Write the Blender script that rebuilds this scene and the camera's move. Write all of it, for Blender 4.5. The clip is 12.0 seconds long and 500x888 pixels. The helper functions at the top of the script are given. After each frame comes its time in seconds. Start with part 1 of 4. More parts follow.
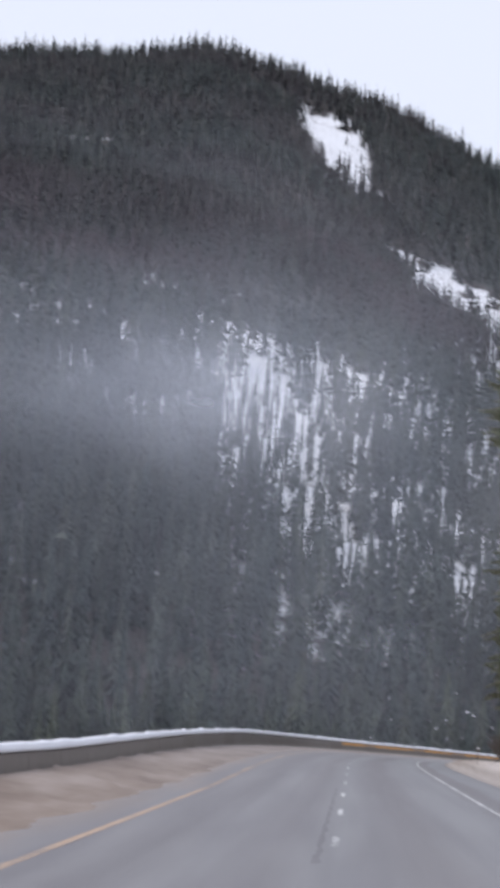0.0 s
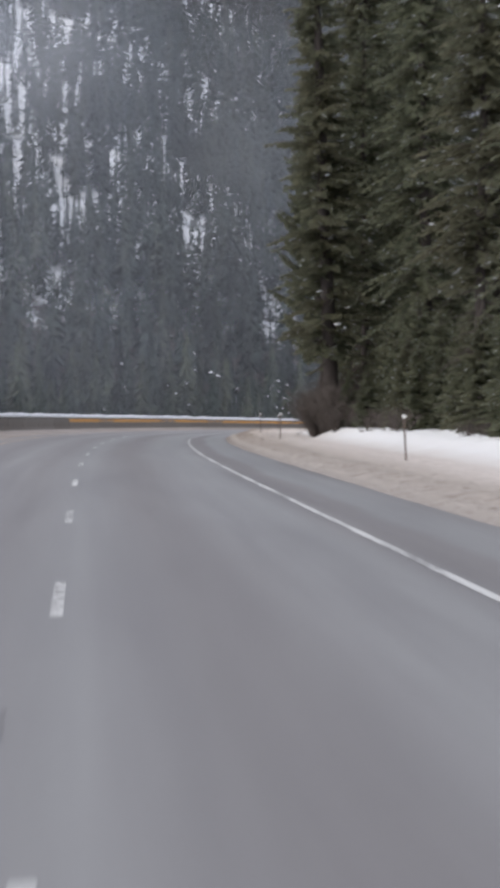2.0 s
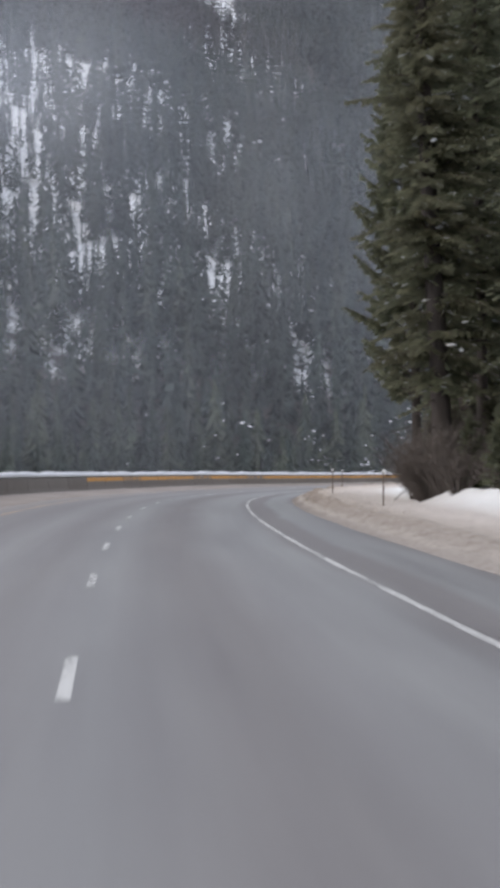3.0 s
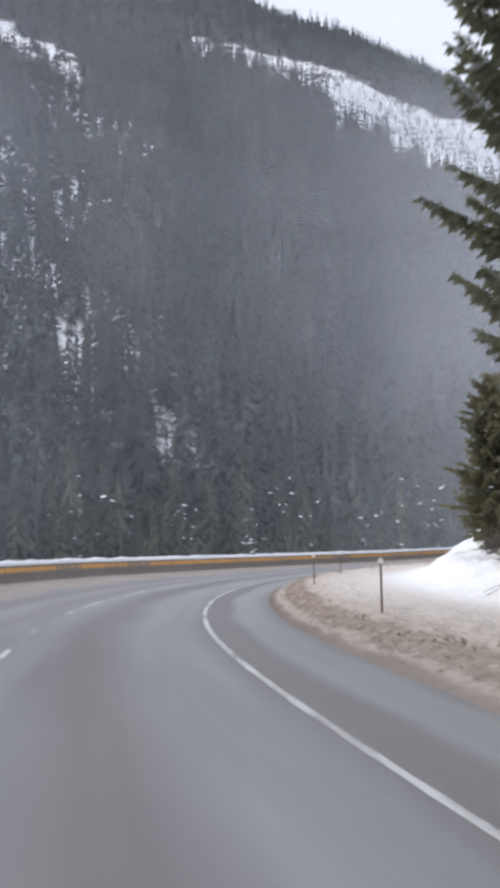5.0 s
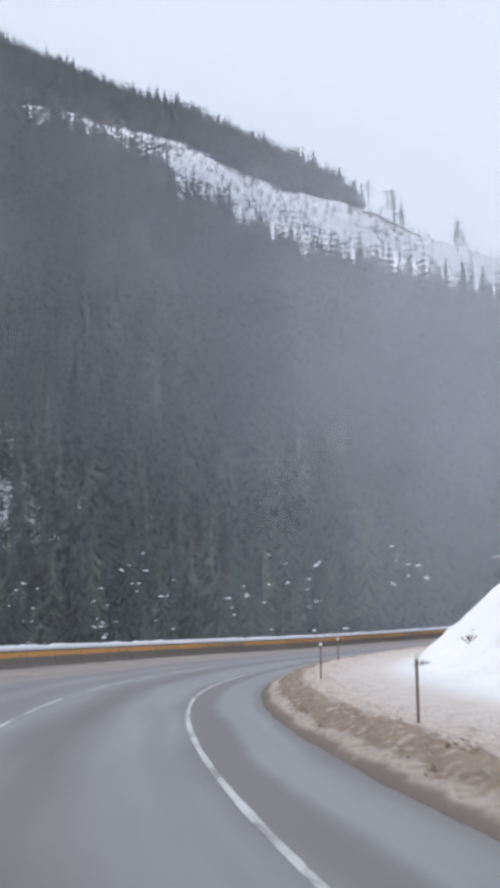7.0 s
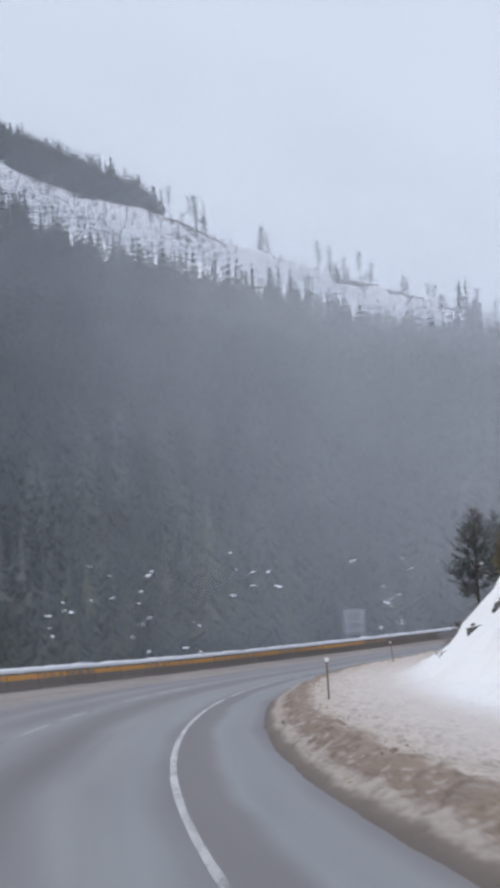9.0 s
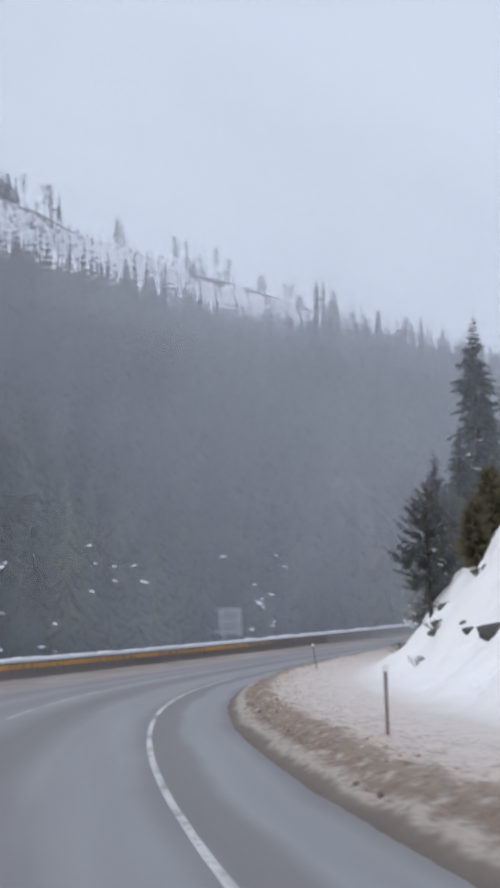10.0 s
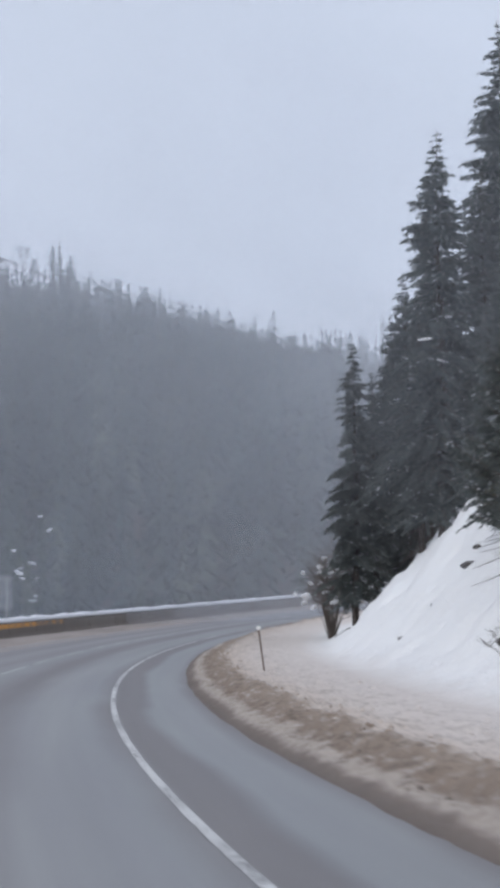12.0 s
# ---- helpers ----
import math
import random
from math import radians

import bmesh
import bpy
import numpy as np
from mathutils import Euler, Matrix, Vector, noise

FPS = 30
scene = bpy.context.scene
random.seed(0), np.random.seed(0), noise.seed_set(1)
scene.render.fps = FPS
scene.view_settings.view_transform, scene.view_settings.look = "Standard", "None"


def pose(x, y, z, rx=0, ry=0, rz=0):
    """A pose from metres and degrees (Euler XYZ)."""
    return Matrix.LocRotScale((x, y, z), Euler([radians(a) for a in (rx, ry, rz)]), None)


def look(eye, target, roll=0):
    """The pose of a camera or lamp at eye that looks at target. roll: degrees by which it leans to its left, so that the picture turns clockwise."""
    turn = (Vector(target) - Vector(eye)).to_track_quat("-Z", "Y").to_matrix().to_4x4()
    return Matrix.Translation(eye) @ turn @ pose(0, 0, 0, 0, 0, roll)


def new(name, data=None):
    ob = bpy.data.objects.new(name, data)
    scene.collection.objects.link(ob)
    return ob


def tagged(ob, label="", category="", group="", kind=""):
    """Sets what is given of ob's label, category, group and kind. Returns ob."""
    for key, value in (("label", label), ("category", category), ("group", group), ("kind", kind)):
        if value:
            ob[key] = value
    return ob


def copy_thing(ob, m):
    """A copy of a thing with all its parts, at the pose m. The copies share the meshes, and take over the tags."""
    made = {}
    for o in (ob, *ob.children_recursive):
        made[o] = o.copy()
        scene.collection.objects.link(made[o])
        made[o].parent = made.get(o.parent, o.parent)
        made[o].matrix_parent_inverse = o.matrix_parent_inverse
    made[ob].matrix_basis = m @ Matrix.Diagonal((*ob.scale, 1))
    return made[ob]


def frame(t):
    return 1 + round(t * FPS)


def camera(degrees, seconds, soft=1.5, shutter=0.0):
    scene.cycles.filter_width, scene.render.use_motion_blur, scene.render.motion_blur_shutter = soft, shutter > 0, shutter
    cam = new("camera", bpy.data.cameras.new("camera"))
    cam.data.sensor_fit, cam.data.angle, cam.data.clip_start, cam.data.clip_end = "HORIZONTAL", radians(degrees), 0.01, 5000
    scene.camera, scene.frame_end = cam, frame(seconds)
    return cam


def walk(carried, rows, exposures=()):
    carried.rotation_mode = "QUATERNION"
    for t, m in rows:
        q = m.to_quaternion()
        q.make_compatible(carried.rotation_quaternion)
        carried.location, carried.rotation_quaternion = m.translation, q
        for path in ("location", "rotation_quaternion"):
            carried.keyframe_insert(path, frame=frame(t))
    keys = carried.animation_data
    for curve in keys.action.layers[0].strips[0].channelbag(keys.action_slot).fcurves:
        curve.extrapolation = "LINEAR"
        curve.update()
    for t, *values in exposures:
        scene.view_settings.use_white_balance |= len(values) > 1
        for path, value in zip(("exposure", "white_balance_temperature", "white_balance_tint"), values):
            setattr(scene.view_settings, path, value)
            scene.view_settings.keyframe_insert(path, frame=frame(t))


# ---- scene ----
cam = camera(14.21, 12.0, soft=4.7, shutter=0.4)
walk(cam, [
    (0.0, look((-3.626, 0.216, 1.614), (-4.1433, 10.0973, 3.0628), 4.627)),
    (0.5, look((-3.540, 12.955, 1.694), (-3.6300, 22.8903, 2.8252), 3.974)),
    (1.0, look((-3.395, 25.920, 1.783), (-3.0418, 35.8982, 2.3356), 2.907)),
    (1.5, look((-3.220, 39.117, 1.879), (-2.5148, 49.0917, 1.9232), 0.747)),
    (2.0, look((-3.042, 52.342, 1.982), (-2.1193, 62.2991, 1.8589), 0.152)),
    (2.5, look((-2.860, 65.848, 2.106), (-2.0770, 75.8169, 2.1108), -0.458)),
    (4.5, look((-1.531, 115.127, 2.588), (-0.2828, 125.0415, 2.9815), -1.861)),
    (5.0, look((-0.939, 126.633, 2.664), (0.6326, 136.4959, 3.1746), -1.694)),
    (5.5, look((-0.264, 137.052, 2.719), (1.4313, 146.8943, 3.2309), -2.070)),
    (6.0, look((0.523, 147.185, 2.752), (2.4343, 156.9866, 3.2840), -1.774)),
    (6.5, look((1.453, 157.414, 2.770), (3.5695, 167.1646, 3.4393), -1.990)),
    (7.0, look((2.600, 167.605, 2.778), (5.0055, 177.2688, 3.6824), -1.566)),
    (9.0, look((9.847, 208.578, 2.702), (13.2222, 217.9417, 3.6694), -3.291)),
    (9.5, look((11.861, 218.164, 2.677), (15.6064, 227.3784, 3.7132), -2.773)),
    (10.0, look((14.355, 228.461, 2.654), (18.4420, 237.5386, 3.5984), -2.091)),
    (10.5, look((17.252, 238.823, 2.633), (21.6025, 247.7921, 3.4254), -2.878)),
    (11.0, look((20.562, 249.293, 2.606), (25.2234, 258.1071, 3.3728), -3.278)),
    (11.5, look((24.161, 259.648, 2.582), (29.1625, 268.2703, 3.3842), -2.532)),
    (12.0, look((27.883, 269.563, 2.560), (33.2003, 277.9931, 3.3757), -0.865)),
], exposures=[
    # the camera's metering and white balance drift as more sky comes into view
    (0.0, 0.35, 6650, 14), (1.0, 0.32, 6780, 14), (2.5, 0.30, 6870, 11), (4.5, 0.47, 6780, 11), (5.5, 0.46, 6720, 11), (7.0, 0.29, 6620, 10), (9.0, 0.08, 6450, 10), (12.0, 0.0, 6400, 10)])

# ---- light ----
world = bpy.data.worlds.new("overcast_sky")
scene.world = world
world.use_nodes = True
wn, wl = world.node_tree.nodes, world.node_tree.links
wn.clear()
sky = wn.new("ShaderNodeTexSky")
sky.sky_type = "NISHITA"
sky.sun_disc = False
sky.sun_elevation, sky.sun_rotation = radians(42), radians(241)
sky.dust_density, sky.air_density = 4.0, 1.0
cloud = wn.new("ShaderNodeRGB")
cloud.outputs[0].default_value = (0.66, 0.73, 0.87, 1)
sky_gain = wn.new("ShaderNodeVectorMath")
sky_gain.operation = "SCALE"
sky_gain.inputs["Scale"].default_value = 0.08
cover = wn.new("ShaderNodeMixRGB")
cover.inputs[0].default_value = 0.93
bg = wn.new("ShaderNodeBackground")
bg.inputs[1].default_value = 1.0
w_out = wn.new("ShaderNodeOutputWorld")
wl.new(sky.outputs[0], sky_gain.inputs[0])
wl.new(sky_gain.outputs[0], cover.inputs[1])
wl.new(cloud.outputs[0], cover.inputs[2])
wl.new(cover.outputs[0], bg.inputs[0])
wl.new(bg.outputs[0], w_out.inputs[0])

sun = bpy.data.lights.new("sun", "SUN")
sun.energy, sun.angle, sun.color = 1.2, radians(40), (1.0, 0.96, 0.9)
sun_ob = new("sun", sun)
sun_ob.matrix_world = look((-260, 60, 270), (0, 200, 0))

# ---- plan of the road: the curve of the right edge line ----
K_S = [-40, 0, 40, 80, 110, 140, 170, 200, 230, 260, 290, 320, 380, 460]
K_V = [0.00053, 0.00053, -3e-05, 6e-05, 0.00095, 0.00119, 0.00275, 0.00195, 0.00347, 0.00222, 0.00296, 0.00223, 0.00369, 0.00305]
G_S, G_V = [-40, 80, 200, 320, 460], [0.00438, 0.00891, -0.00319, -0.00046, 0.03712]
E_S, E_V = [-40, 60, 140, 240, 460], [-0.04467, -0.04362, 0.0062, 0.01921, -0.03668]
STEP = 2.0
S_AX = np.arange(-60.0, 620.0, STEP)


def along():
    k = np.interp(S_AX, K_S, K_V)
    i0 = int(60 / STEP)
    th = np.concatenate([[0], np.cumsum((k[1:] + k[:-1]) / 2 * STEP)])
    th -= th[i0]
    tm = (th[1:] + th[:-1]) / 2
    x = np.concatenate([[0], np.cumsum(np.sin(tm) * STEP)])
    y = np.concatenate([[0], np.cumsum(np.cos(tm) * STEP)])
    g = np.interp(S_AX, G_S, G_V) * (S_AX < 470)
    z = np.concatenate([[0], np.cumsum((g[1:] + g[:-1]) / 2 * STEP)])
    return th, x - x[i0], y - y[i0], z - z[i0], np.interp(S_AX, E_S, E_V)


R_TH, R_X, R_Y, R_Z, R_E = along()


def heading(s):
    return float(np.interp(s, S_AX, R_TH))


def road_pt(s, a, dz=0.0):
    """A point a metres to the right of the edge line, dz over the road's plane."""
    th = np.interp(s, S_AX, R_TH)
    bank = float(np.clip(a, -13, 3))
    return Vector((np.interp(s, S_AX, R_X) + math.cos(th) * a, np.interp(s, S_AX, R_Y) - math.sin(th) * a,
                   np.interp(s, S_AX, R_Z) - np.interp(s, S_AX, R_E) * bank + dz))


def fbm(x, y, z=0.0, octaves=4):
    return noise.fractal(Vector((x, y, z)), 1.0, 2.0, octaves)


# ---- materials ----
class Nodes:
    def __init__(self, name):
        self.mat = bpy.data.materials.new(name)
        self.mat.use_nodes = True
        self.n, self.l = self.mat.node_tree.nodes, self.mat.node_tree.links
        self.n.clear()
        self.out = self.n.new("ShaderNodeOutputMaterial")
        self.b = self.n.new("ShaderNodeBsdfPrincipled")
        self.l.new(self.b.outputs[0], self.out.inputs[0])

    def put(self, sock, v):
        if isinstance(v, bpy.types.NodeSocket):
            self.l.new(v, sock)
        else:
            sock.default_value = v

    def coord(self, which="Object", scale=(1, 1, 1)):
        t = self.n.new("ShaderNodeTexCoord")
        m = self.n.new("ShaderNodeMapping")
        m.inputs["Scale"].default_value = scale
        self.l.new(t.outputs[which], m.inputs[0])
        return m.outputs[0]

    def noise(self, vec, scale, detail=4.0, rough=0.55):
        t = self.n.new("ShaderNodeTexNoise")
        t.inputs["Scale"].default_value, t.inputs["Detail"].default_value = scale, detail
        t.inputs["Roughness"].default_value = rough
        self.l.new(vec, t.inputs["Vector"])
        return t.outputs["Fac"]

    def ramp(self, fac, stops, mode="LINEAR"):
        r = self.n.new("ShaderNodeValToRGB")
        r.color_ramp.interpolation = mode
        e = r.color_ramp.elements
        while len(e) < len(stops):
            e.new(0.5)
        for el, (p, c) in zip(e, stops):
            el.position = p
            el.color = (c, c, c, 1) if isinstance(c, (int, float)) else (*c, 1)
        self.put(r.inputs[0], fac)
        return r.outputs[0]

    def mix(self, fac, a, b, kind="MIX"):
        m = self.n.new("ShaderNodeMixRGB")
        m.blend_type = kind
        self.put(m.inputs[0], fac)
        for k, v in ((1, a), (2, b)):
            self.put(m.inputs[k], (*v, 1) if isinstance(v, tuple) and len(v) == 3 else v)
        return m.outputs[0]

    def math(self, op, a, b=0.0, clamp=False):
        m = self.n.new("ShaderNodeMath")
        m.operation, m.use_clamp = op, clamp
        self.put(m.inputs[0], a)
        self.put(m.inputs[1], b)
        return m.outputs[0]

    def split(self, vec):
        s = self.n.new("ShaderNodeSeparateXYZ")
        self.l.new(vec, s.inputs[0])
        return s.outputs

    def span(self, v, a, b):
        m = self.n.new("ShaderNodeMapRange")
        self.put(m.inputs[0], v)
        m.inputs[1].default_value, m.inputs[2].default_value = a, b
        return m.outputs[0]

    def bump(self, h, strength, dist):
        b = self.n.new("ShaderNodeBump")
        b.inputs["Strength"].default_value, b.inputs["Distance"].default_value = strength, dist
        self.l.new(h, b.inputs["Height"])
        self.l.new(b.outputs[0], self.b.inputs["Normal"])

    def set(self, color, rough=0.8, metal=0.0, spec=0.5):
        self.put(self.b.inputs["Base Color"], (*color, 1) if isinstance(color, tuple) else color)
        self.put(self.b.inputs["Roughness"], rough)
        self.put(self.b.inputs["Metallic"], metal)
        self.put(self.b.inputs["Specular IOR Level"], spec)
        return self.mat


def mat_asphalt():
    m = Nodes("asphalt")
    uv = m.coord("UV")
    a = m.split(uv)[0]
    fine = m.noise(uv, 40, 3, 0.7)
    patch = m.noise(m.coord("UV", (1.2, 0.06, 1)), 1.0, 5)
    wob = m.math("ADD", a, m.math("MULTIPLY", m.math("SUBTRACT", m.noise(m.coord("UV", (0.3, 0.08, 1)), 1.0, 2), 0.5), 0.7))
    # wheel tracks and salt-dusted strips across the carriageway
    f = m.span(wob, -12.0, 2.0)
    tr = [(-12, .78), (-9.5, .84), (-7.7, .95), (-6.4, .70), (-5.5, 1.02), (-4.5, .74), (-3.5, 1.08), (-2.5, .60), (-2.1, .62), (-1.4, 1.06), (-0.4, 1.10), (0.12, .60), (0.6, .62), (0.85, 1.12), (1.5, 1.09), (1.86, .6)]
    track = m.ramp(f, [((p + 12) / 14, (v + 0.10 * (1 - v) - 0.55 * max(0.0, v - 1.0), v, v + 0.02 * (v - 0.8))) for p, v in tr])
    # the bend is worn and salted more than the straight
    track = m.mix(m.ramp(m.span(m.split(uv)[1], 60.0, 200.0), [(0.0, 0.45), (1.0, 1.0)]), (0.88, 0.875, 0.88), track)
    streak = m.ramp(m.noise(m.coord("UV", (2.6, 0.035, 1)), 1.0, 4, 0.6), [(0.32, 0.94), (0.68, 1.05)])
    base = m.mix(m.ramp(patch, [(0.3, 0.0), (0.7, 1.0)]), (0.200, 0.190, 0.198), (0.272, 0.266, 0.270))
    base = m.mix(1.0, base, streak, "MULTIPLY")
    base = m.mix(1.0, base, track, "MULTIPLY")
    base = m.mix(m.math("MULTIPLY", fine, 0.35), base, (0.15, 0.146, 0.15))
    # grit washed out from the barrier
    grit = m.math("ADD", m.math("MULTIPLY", a, -1.0), m.math("MULTIPLY", m.math("SUBTRACT", m.noise(m.coord("UV", (0.7, 0.10, 1)), 1.0, 5, 0.65), 0.5), 2.6))
    base = m.mix(m.ramp(m.span(grit, 7.9, 9.3), [(0.0, 0.0), (1.0, 0.85)]), base, m.mix(fine, (0.24, 0.19, 0.16), (0.31, 0.255, 0.22)))
    m.bump(fine, 0.25, 0.01)
    rg = m.math("ADD", 0.40, m.math("MULTIPLY", patch, 0.25))
    return m.set(base, rg, 0, 0.4)


def mat_paint(name, color, wear):
    m = Nodes(name)
    o = m.coord("UV")
    n1 = m.noise(o, 9, 4, 0.7)
    n2 = m.noise(m.coord("UV", (1, 0.15, 1)), 1.5, 3)
    k = m.ramp(m.math("ADD", m.math("MULTIPLY", n1, 0.6), m.math("MULTIPLY", n2, 0.4)), [(wear, 0.0), (wear + 0.08, 1.0)])
    return m.set(m.mix(k, (0.16, 0.155, 0.16), color), 0.6)


def mat_roadside():
    """Ploughed sand and snow: dark grit at the pavement, tan slush, clean snow further off. U runs away from the road."""
    m = Nodes("sanded_snow")
    uv = m.coord("UV")
    a = m.split(uv)[0]
    o = m.coord("Object")
    n2, n3 = m.noise(o, 2.2, 5, 0.65), m.noise(o, 9, 4, 0.7)
    edge = m.math("ADD", m.math("SUBTRACT", a, 0.13), m.math("MULTIPLY", m.math("SUBTRACT", m.noise(m.coord("UV", (0.5, 0.16, 1)), 1.0, 4), 0.5), 0.45))
    edge = m.math("ADD", edge, m.math("MULTIPLY", m.math("SUBTRACT", n2, 0.5), 0.32))
    f = m.span(edge, 0.0, 8.0)
    col = m.ramp(f, [(0.208, (0.17, 0.142, 0.128)), (0.230, (0.22, 0.183, 0.162)), (0.243, (0.47, 0.41, 0.365)), (0.262, (0.44, 0.38, 0.335)), (0.278, (0.27, 0.212, 0.172)), (0.345, (0.35, 0.282, 0.23)), (0.372, (0.61, 0.53, 0.475)),
                     (0.48, (0.66, 0.595, 0.555)), (0.68, (0.70, 0.645, 0.615)), (0.77, (0.79, 0.765, 0.755)), (0.85, (0.89, 0.89, 0.90)), (0.94, (0.93, 0.935, 0.945))])
    # the straight was ploughed less: paler, thinner sand
    pale = m.math("MULTIPLY", m.math("SUBTRACT", 1.0, m.span(m.split(uv)[1], 105.0, 185.0)), m.math("SUBTRACT", 0.8, m.span(edge, 2.6, 5.0)), True)
    col = m.mix(pale, col, m.mix(n2, (0.36, 0.325, 0.30), (0.60, 0.545, 0.51)))
    spots = m.ramp(m.math("ADD", m.math("MULTIPLY", n3, 0.6), m.math("MULTIPLY", n2, 0.4)), [(0.49, 0.0), (0.58, 1.0)])
    keep = m.ramp(f, [(0.2, 0.4), (0.27, 0.75), (0.36, 0.75), (0.42, 0.45), (0.6, 0.25), (0.74, 0.0)])
    col = m.mix(m.math("MULTIPLY", spots, keep), col, (0.165, 0.132, 0.11))
    crumb = m.ramp(m.noise(o, 4.5, 4, 0.6), [(0.54, 0.0), (0.66, 1.0)])
    col = m.mix(m.math("MULTIPLY", crumb, m.ramp(f, [(0.22, 0.0), (0.27, 0.6), (0.5, 0.35), (0.7, 0.0)])), col, (0.62, 0.56, 0.52))
    # needle litter and brush under the stand of trees
    sv = m.split(uv)[1]
    wood = m.math("MULTIPLY", m.span(edge, 8.6, 10.2), m.math("SUBTRACT", 1.0, m.span(sv, 200.0, 222.0)))
    col = m.mix(m.math("MULTIPLY", wood, m.ramp(n2, [(0.36, 1.0), (0.66, 0.35)])), col, m.mix(n3, (0.06, 0.05, 0.04), (0.14, 0.11, 0.09)))
    n4 = m.noise(o, 26, 3, 0.7)
    m.bump(m.math("ADD", m.math("MULTIPLY", n2, 0.5), m.math("ADD", m.math("MULTIPLY", n3, 0.35), m.math("MULTIPLY", n4, 0.15))), 0.9, 0.22)
    return m.set(col, 0.85, 0, 0.2)


def mat_median():
    """Gritty brown sand and slush along the foot of the barrier."""
    m = Nodes("gritty_slush")
    uv = m.coord("UV")
    s = m.split(uv)[1]
    o = m.coord("Object")
    n1, n2 = m.noise(m.coord("UV", (0.5, 0.12, 1)), 1.0, 5), m.noise(o, 3.0, 5, 0.65)
    col = m.ramp(n1, [(0.3, (0.17, 0.125, 0.10)), (0.5, (0.26, 0.205, 0.17)), (0.7, (0.36, 0.30, 0.265))])
    early = m.ramp(m.span(s, 30.0, 130.0), [(0, 0.0), (1, 0.55)])
    col = m.mix(early, col, (0.30, 0.285, 0.285))
    m.bump(n2, 0.6, 0.06)
    return m.set(col, 0.9, 0, 0.2)


def mat_snow(name="snow", dirt=0.0):
    m = Nodes(name)
    o = m.coord("Object")
    n1, n2 = m.noise(o, 0.6, 5), m.noise(o, 7, 4, 0.6)
    col = m.mix(n1, (0.78, 0.79, 0.83), (0.85, 0.86, 0.88))
    if dirt:
        k = m.ramp(m.noise(o, 1.4, 5), [(0.5, 0.0), (0.7, dirt)])
        col = m.mix(k, col, (0.40, 0.35, 0.31))
    m.bump(m.math("ADD", m.math("MULTIPLY", n1, 0.5), m.math("MULTIPLY", n2, 0.5)), 0.5, 0.15)
    return m.set(col, 0.75, 0, 0.2)


def mat_ground():
    """Snow in the open; dark brush, litter and old snow under the trees. U: how open the ground lies."""
    m = Nodes("snowy_forest_floor")
    o = m.coord("Object")
    n1, n2 = m.noise(o, 0.02, 5), m.noise(o, 0.22, 5, 0.65)
    n = m.math("ADD", m.math("MULTIPLY", n1, 0.35), m.math("MULTIPLY", n2, 0.65))
    k = m.ramp(m.math("ADD", n, m.math("MULTIPLY", m.math("SUBTRACT", m.split(m.coord("UV"))[0], 0.5), 0.34)), [(0.44, 0.0), (0.54, 1.0)])
    brush = m.mix(n2, (0.050, 0.046, 0.046), (0.115, 0.098, 0.094))
    return m.set(m.mix(k, brush, (0.78, 0.79, 0.82)), 0.9, 0, 0.1)


def mat_concrete():
    m = Nodes("weathered_concrete")
    o = m.coord("Object")
    rnd = m.n.new("ShaderNodeObjectInfo").outputs["Random"]
    n1, n2 = m.noise(o, 1.2, 5), m.noise(m.coord("Object", (2.5, 2.5, 0.5)), 2.0, 4)
    z = m.split(o)[2]
    splash = m.ramp(m.math("ADD", m.span(z, 0.1, 0.9), m.math("MULTIPLY", m.math("SUBTRACT", n2, 0.5), 0.7)), [(0.2, 1.0), (0.9, 0.0)])
    col = m.mix(n1, (0.15, 0.128, 0.112), (0.215, 0.19, 0.17))
    col = m.mix(m.math("MULTIPLY", splash, 0.6), col, (0.125, 0.098, 0.078))
    col = m.mix(m.math("MULTIPLY", rnd, 0.25), col, (0.26, 0.24, 0.22))
    m.bump(n1, 0.3, 0.02)
    return m.set(col, 0.85)


def mat_band():
    m = Nodes("faded_orange_paint")
    o = m.coord("Object")
    n1 = m.noise(m.coord("Object", (1, 0.5, 3)), 1.6, 5, 0.7)
    rnd = m.n.new("ShaderNodeObjectInfo").outputs["Random"]
    k = m.ramp(m.math("ADD", n1, m.math("MULTIPLY", m.math("SUBTRACT", rnd, 0.5), 0.25)), [(0.36, 0.0), (0.52, 1.0)])
    return m.set(m.mix(k, (0.20, 0.16, 0.13), (0.62, 0.30, 0.07)), 0.7)


def mat_needles(name, dark, light, brown, amount, snow=0.06):
    m = Nodes(name)
    isl = m.n.new("ShaderNodeNewGeometry").outputs["Random Per Island"]
    rnd = m.n.new("ShaderNodeObjectInfo").outputs["Random"]
    n = m.noise(m.coord("Object"), 0.35, 3)
    col = m.mix(isl, dark, light)
    k = m.ramp(m.math("ADD", m.math("MULTIPLY", n, 0.7), m.math("MULTIPLY", rnd, 0.3)), [(0.45, 0.0), (0.75, amount)])
    col = m.mix(k, col, brown)
    fleck = m.ramp(m.math("FRACT", m.math("MULTIPLY", isl, 37.0)), [(1 - snow, 0.0), (1 - snow * 0.5, 0.75)])
    col = m.mix(fleck, col, (0.62, 0.64, 0.66))
    mat = m.set(col, 0.8, 0, 0.25)
    tl = m.n.new("ShaderNodeBsdfTranslucent")
    m.l.new(col, tl.inputs[0])
    mx = m.n.new("ShaderNodeMixShader")
    mx.inputs[0].default_value = 0.5
    m.l.new(m.b.outputs[0], mx.inputs[1])
    m.l.new(tl.outputs[0], mx.inputs[2])
    m.l.new(mx.outputs[0], m.out.inputs[0])
    return mat


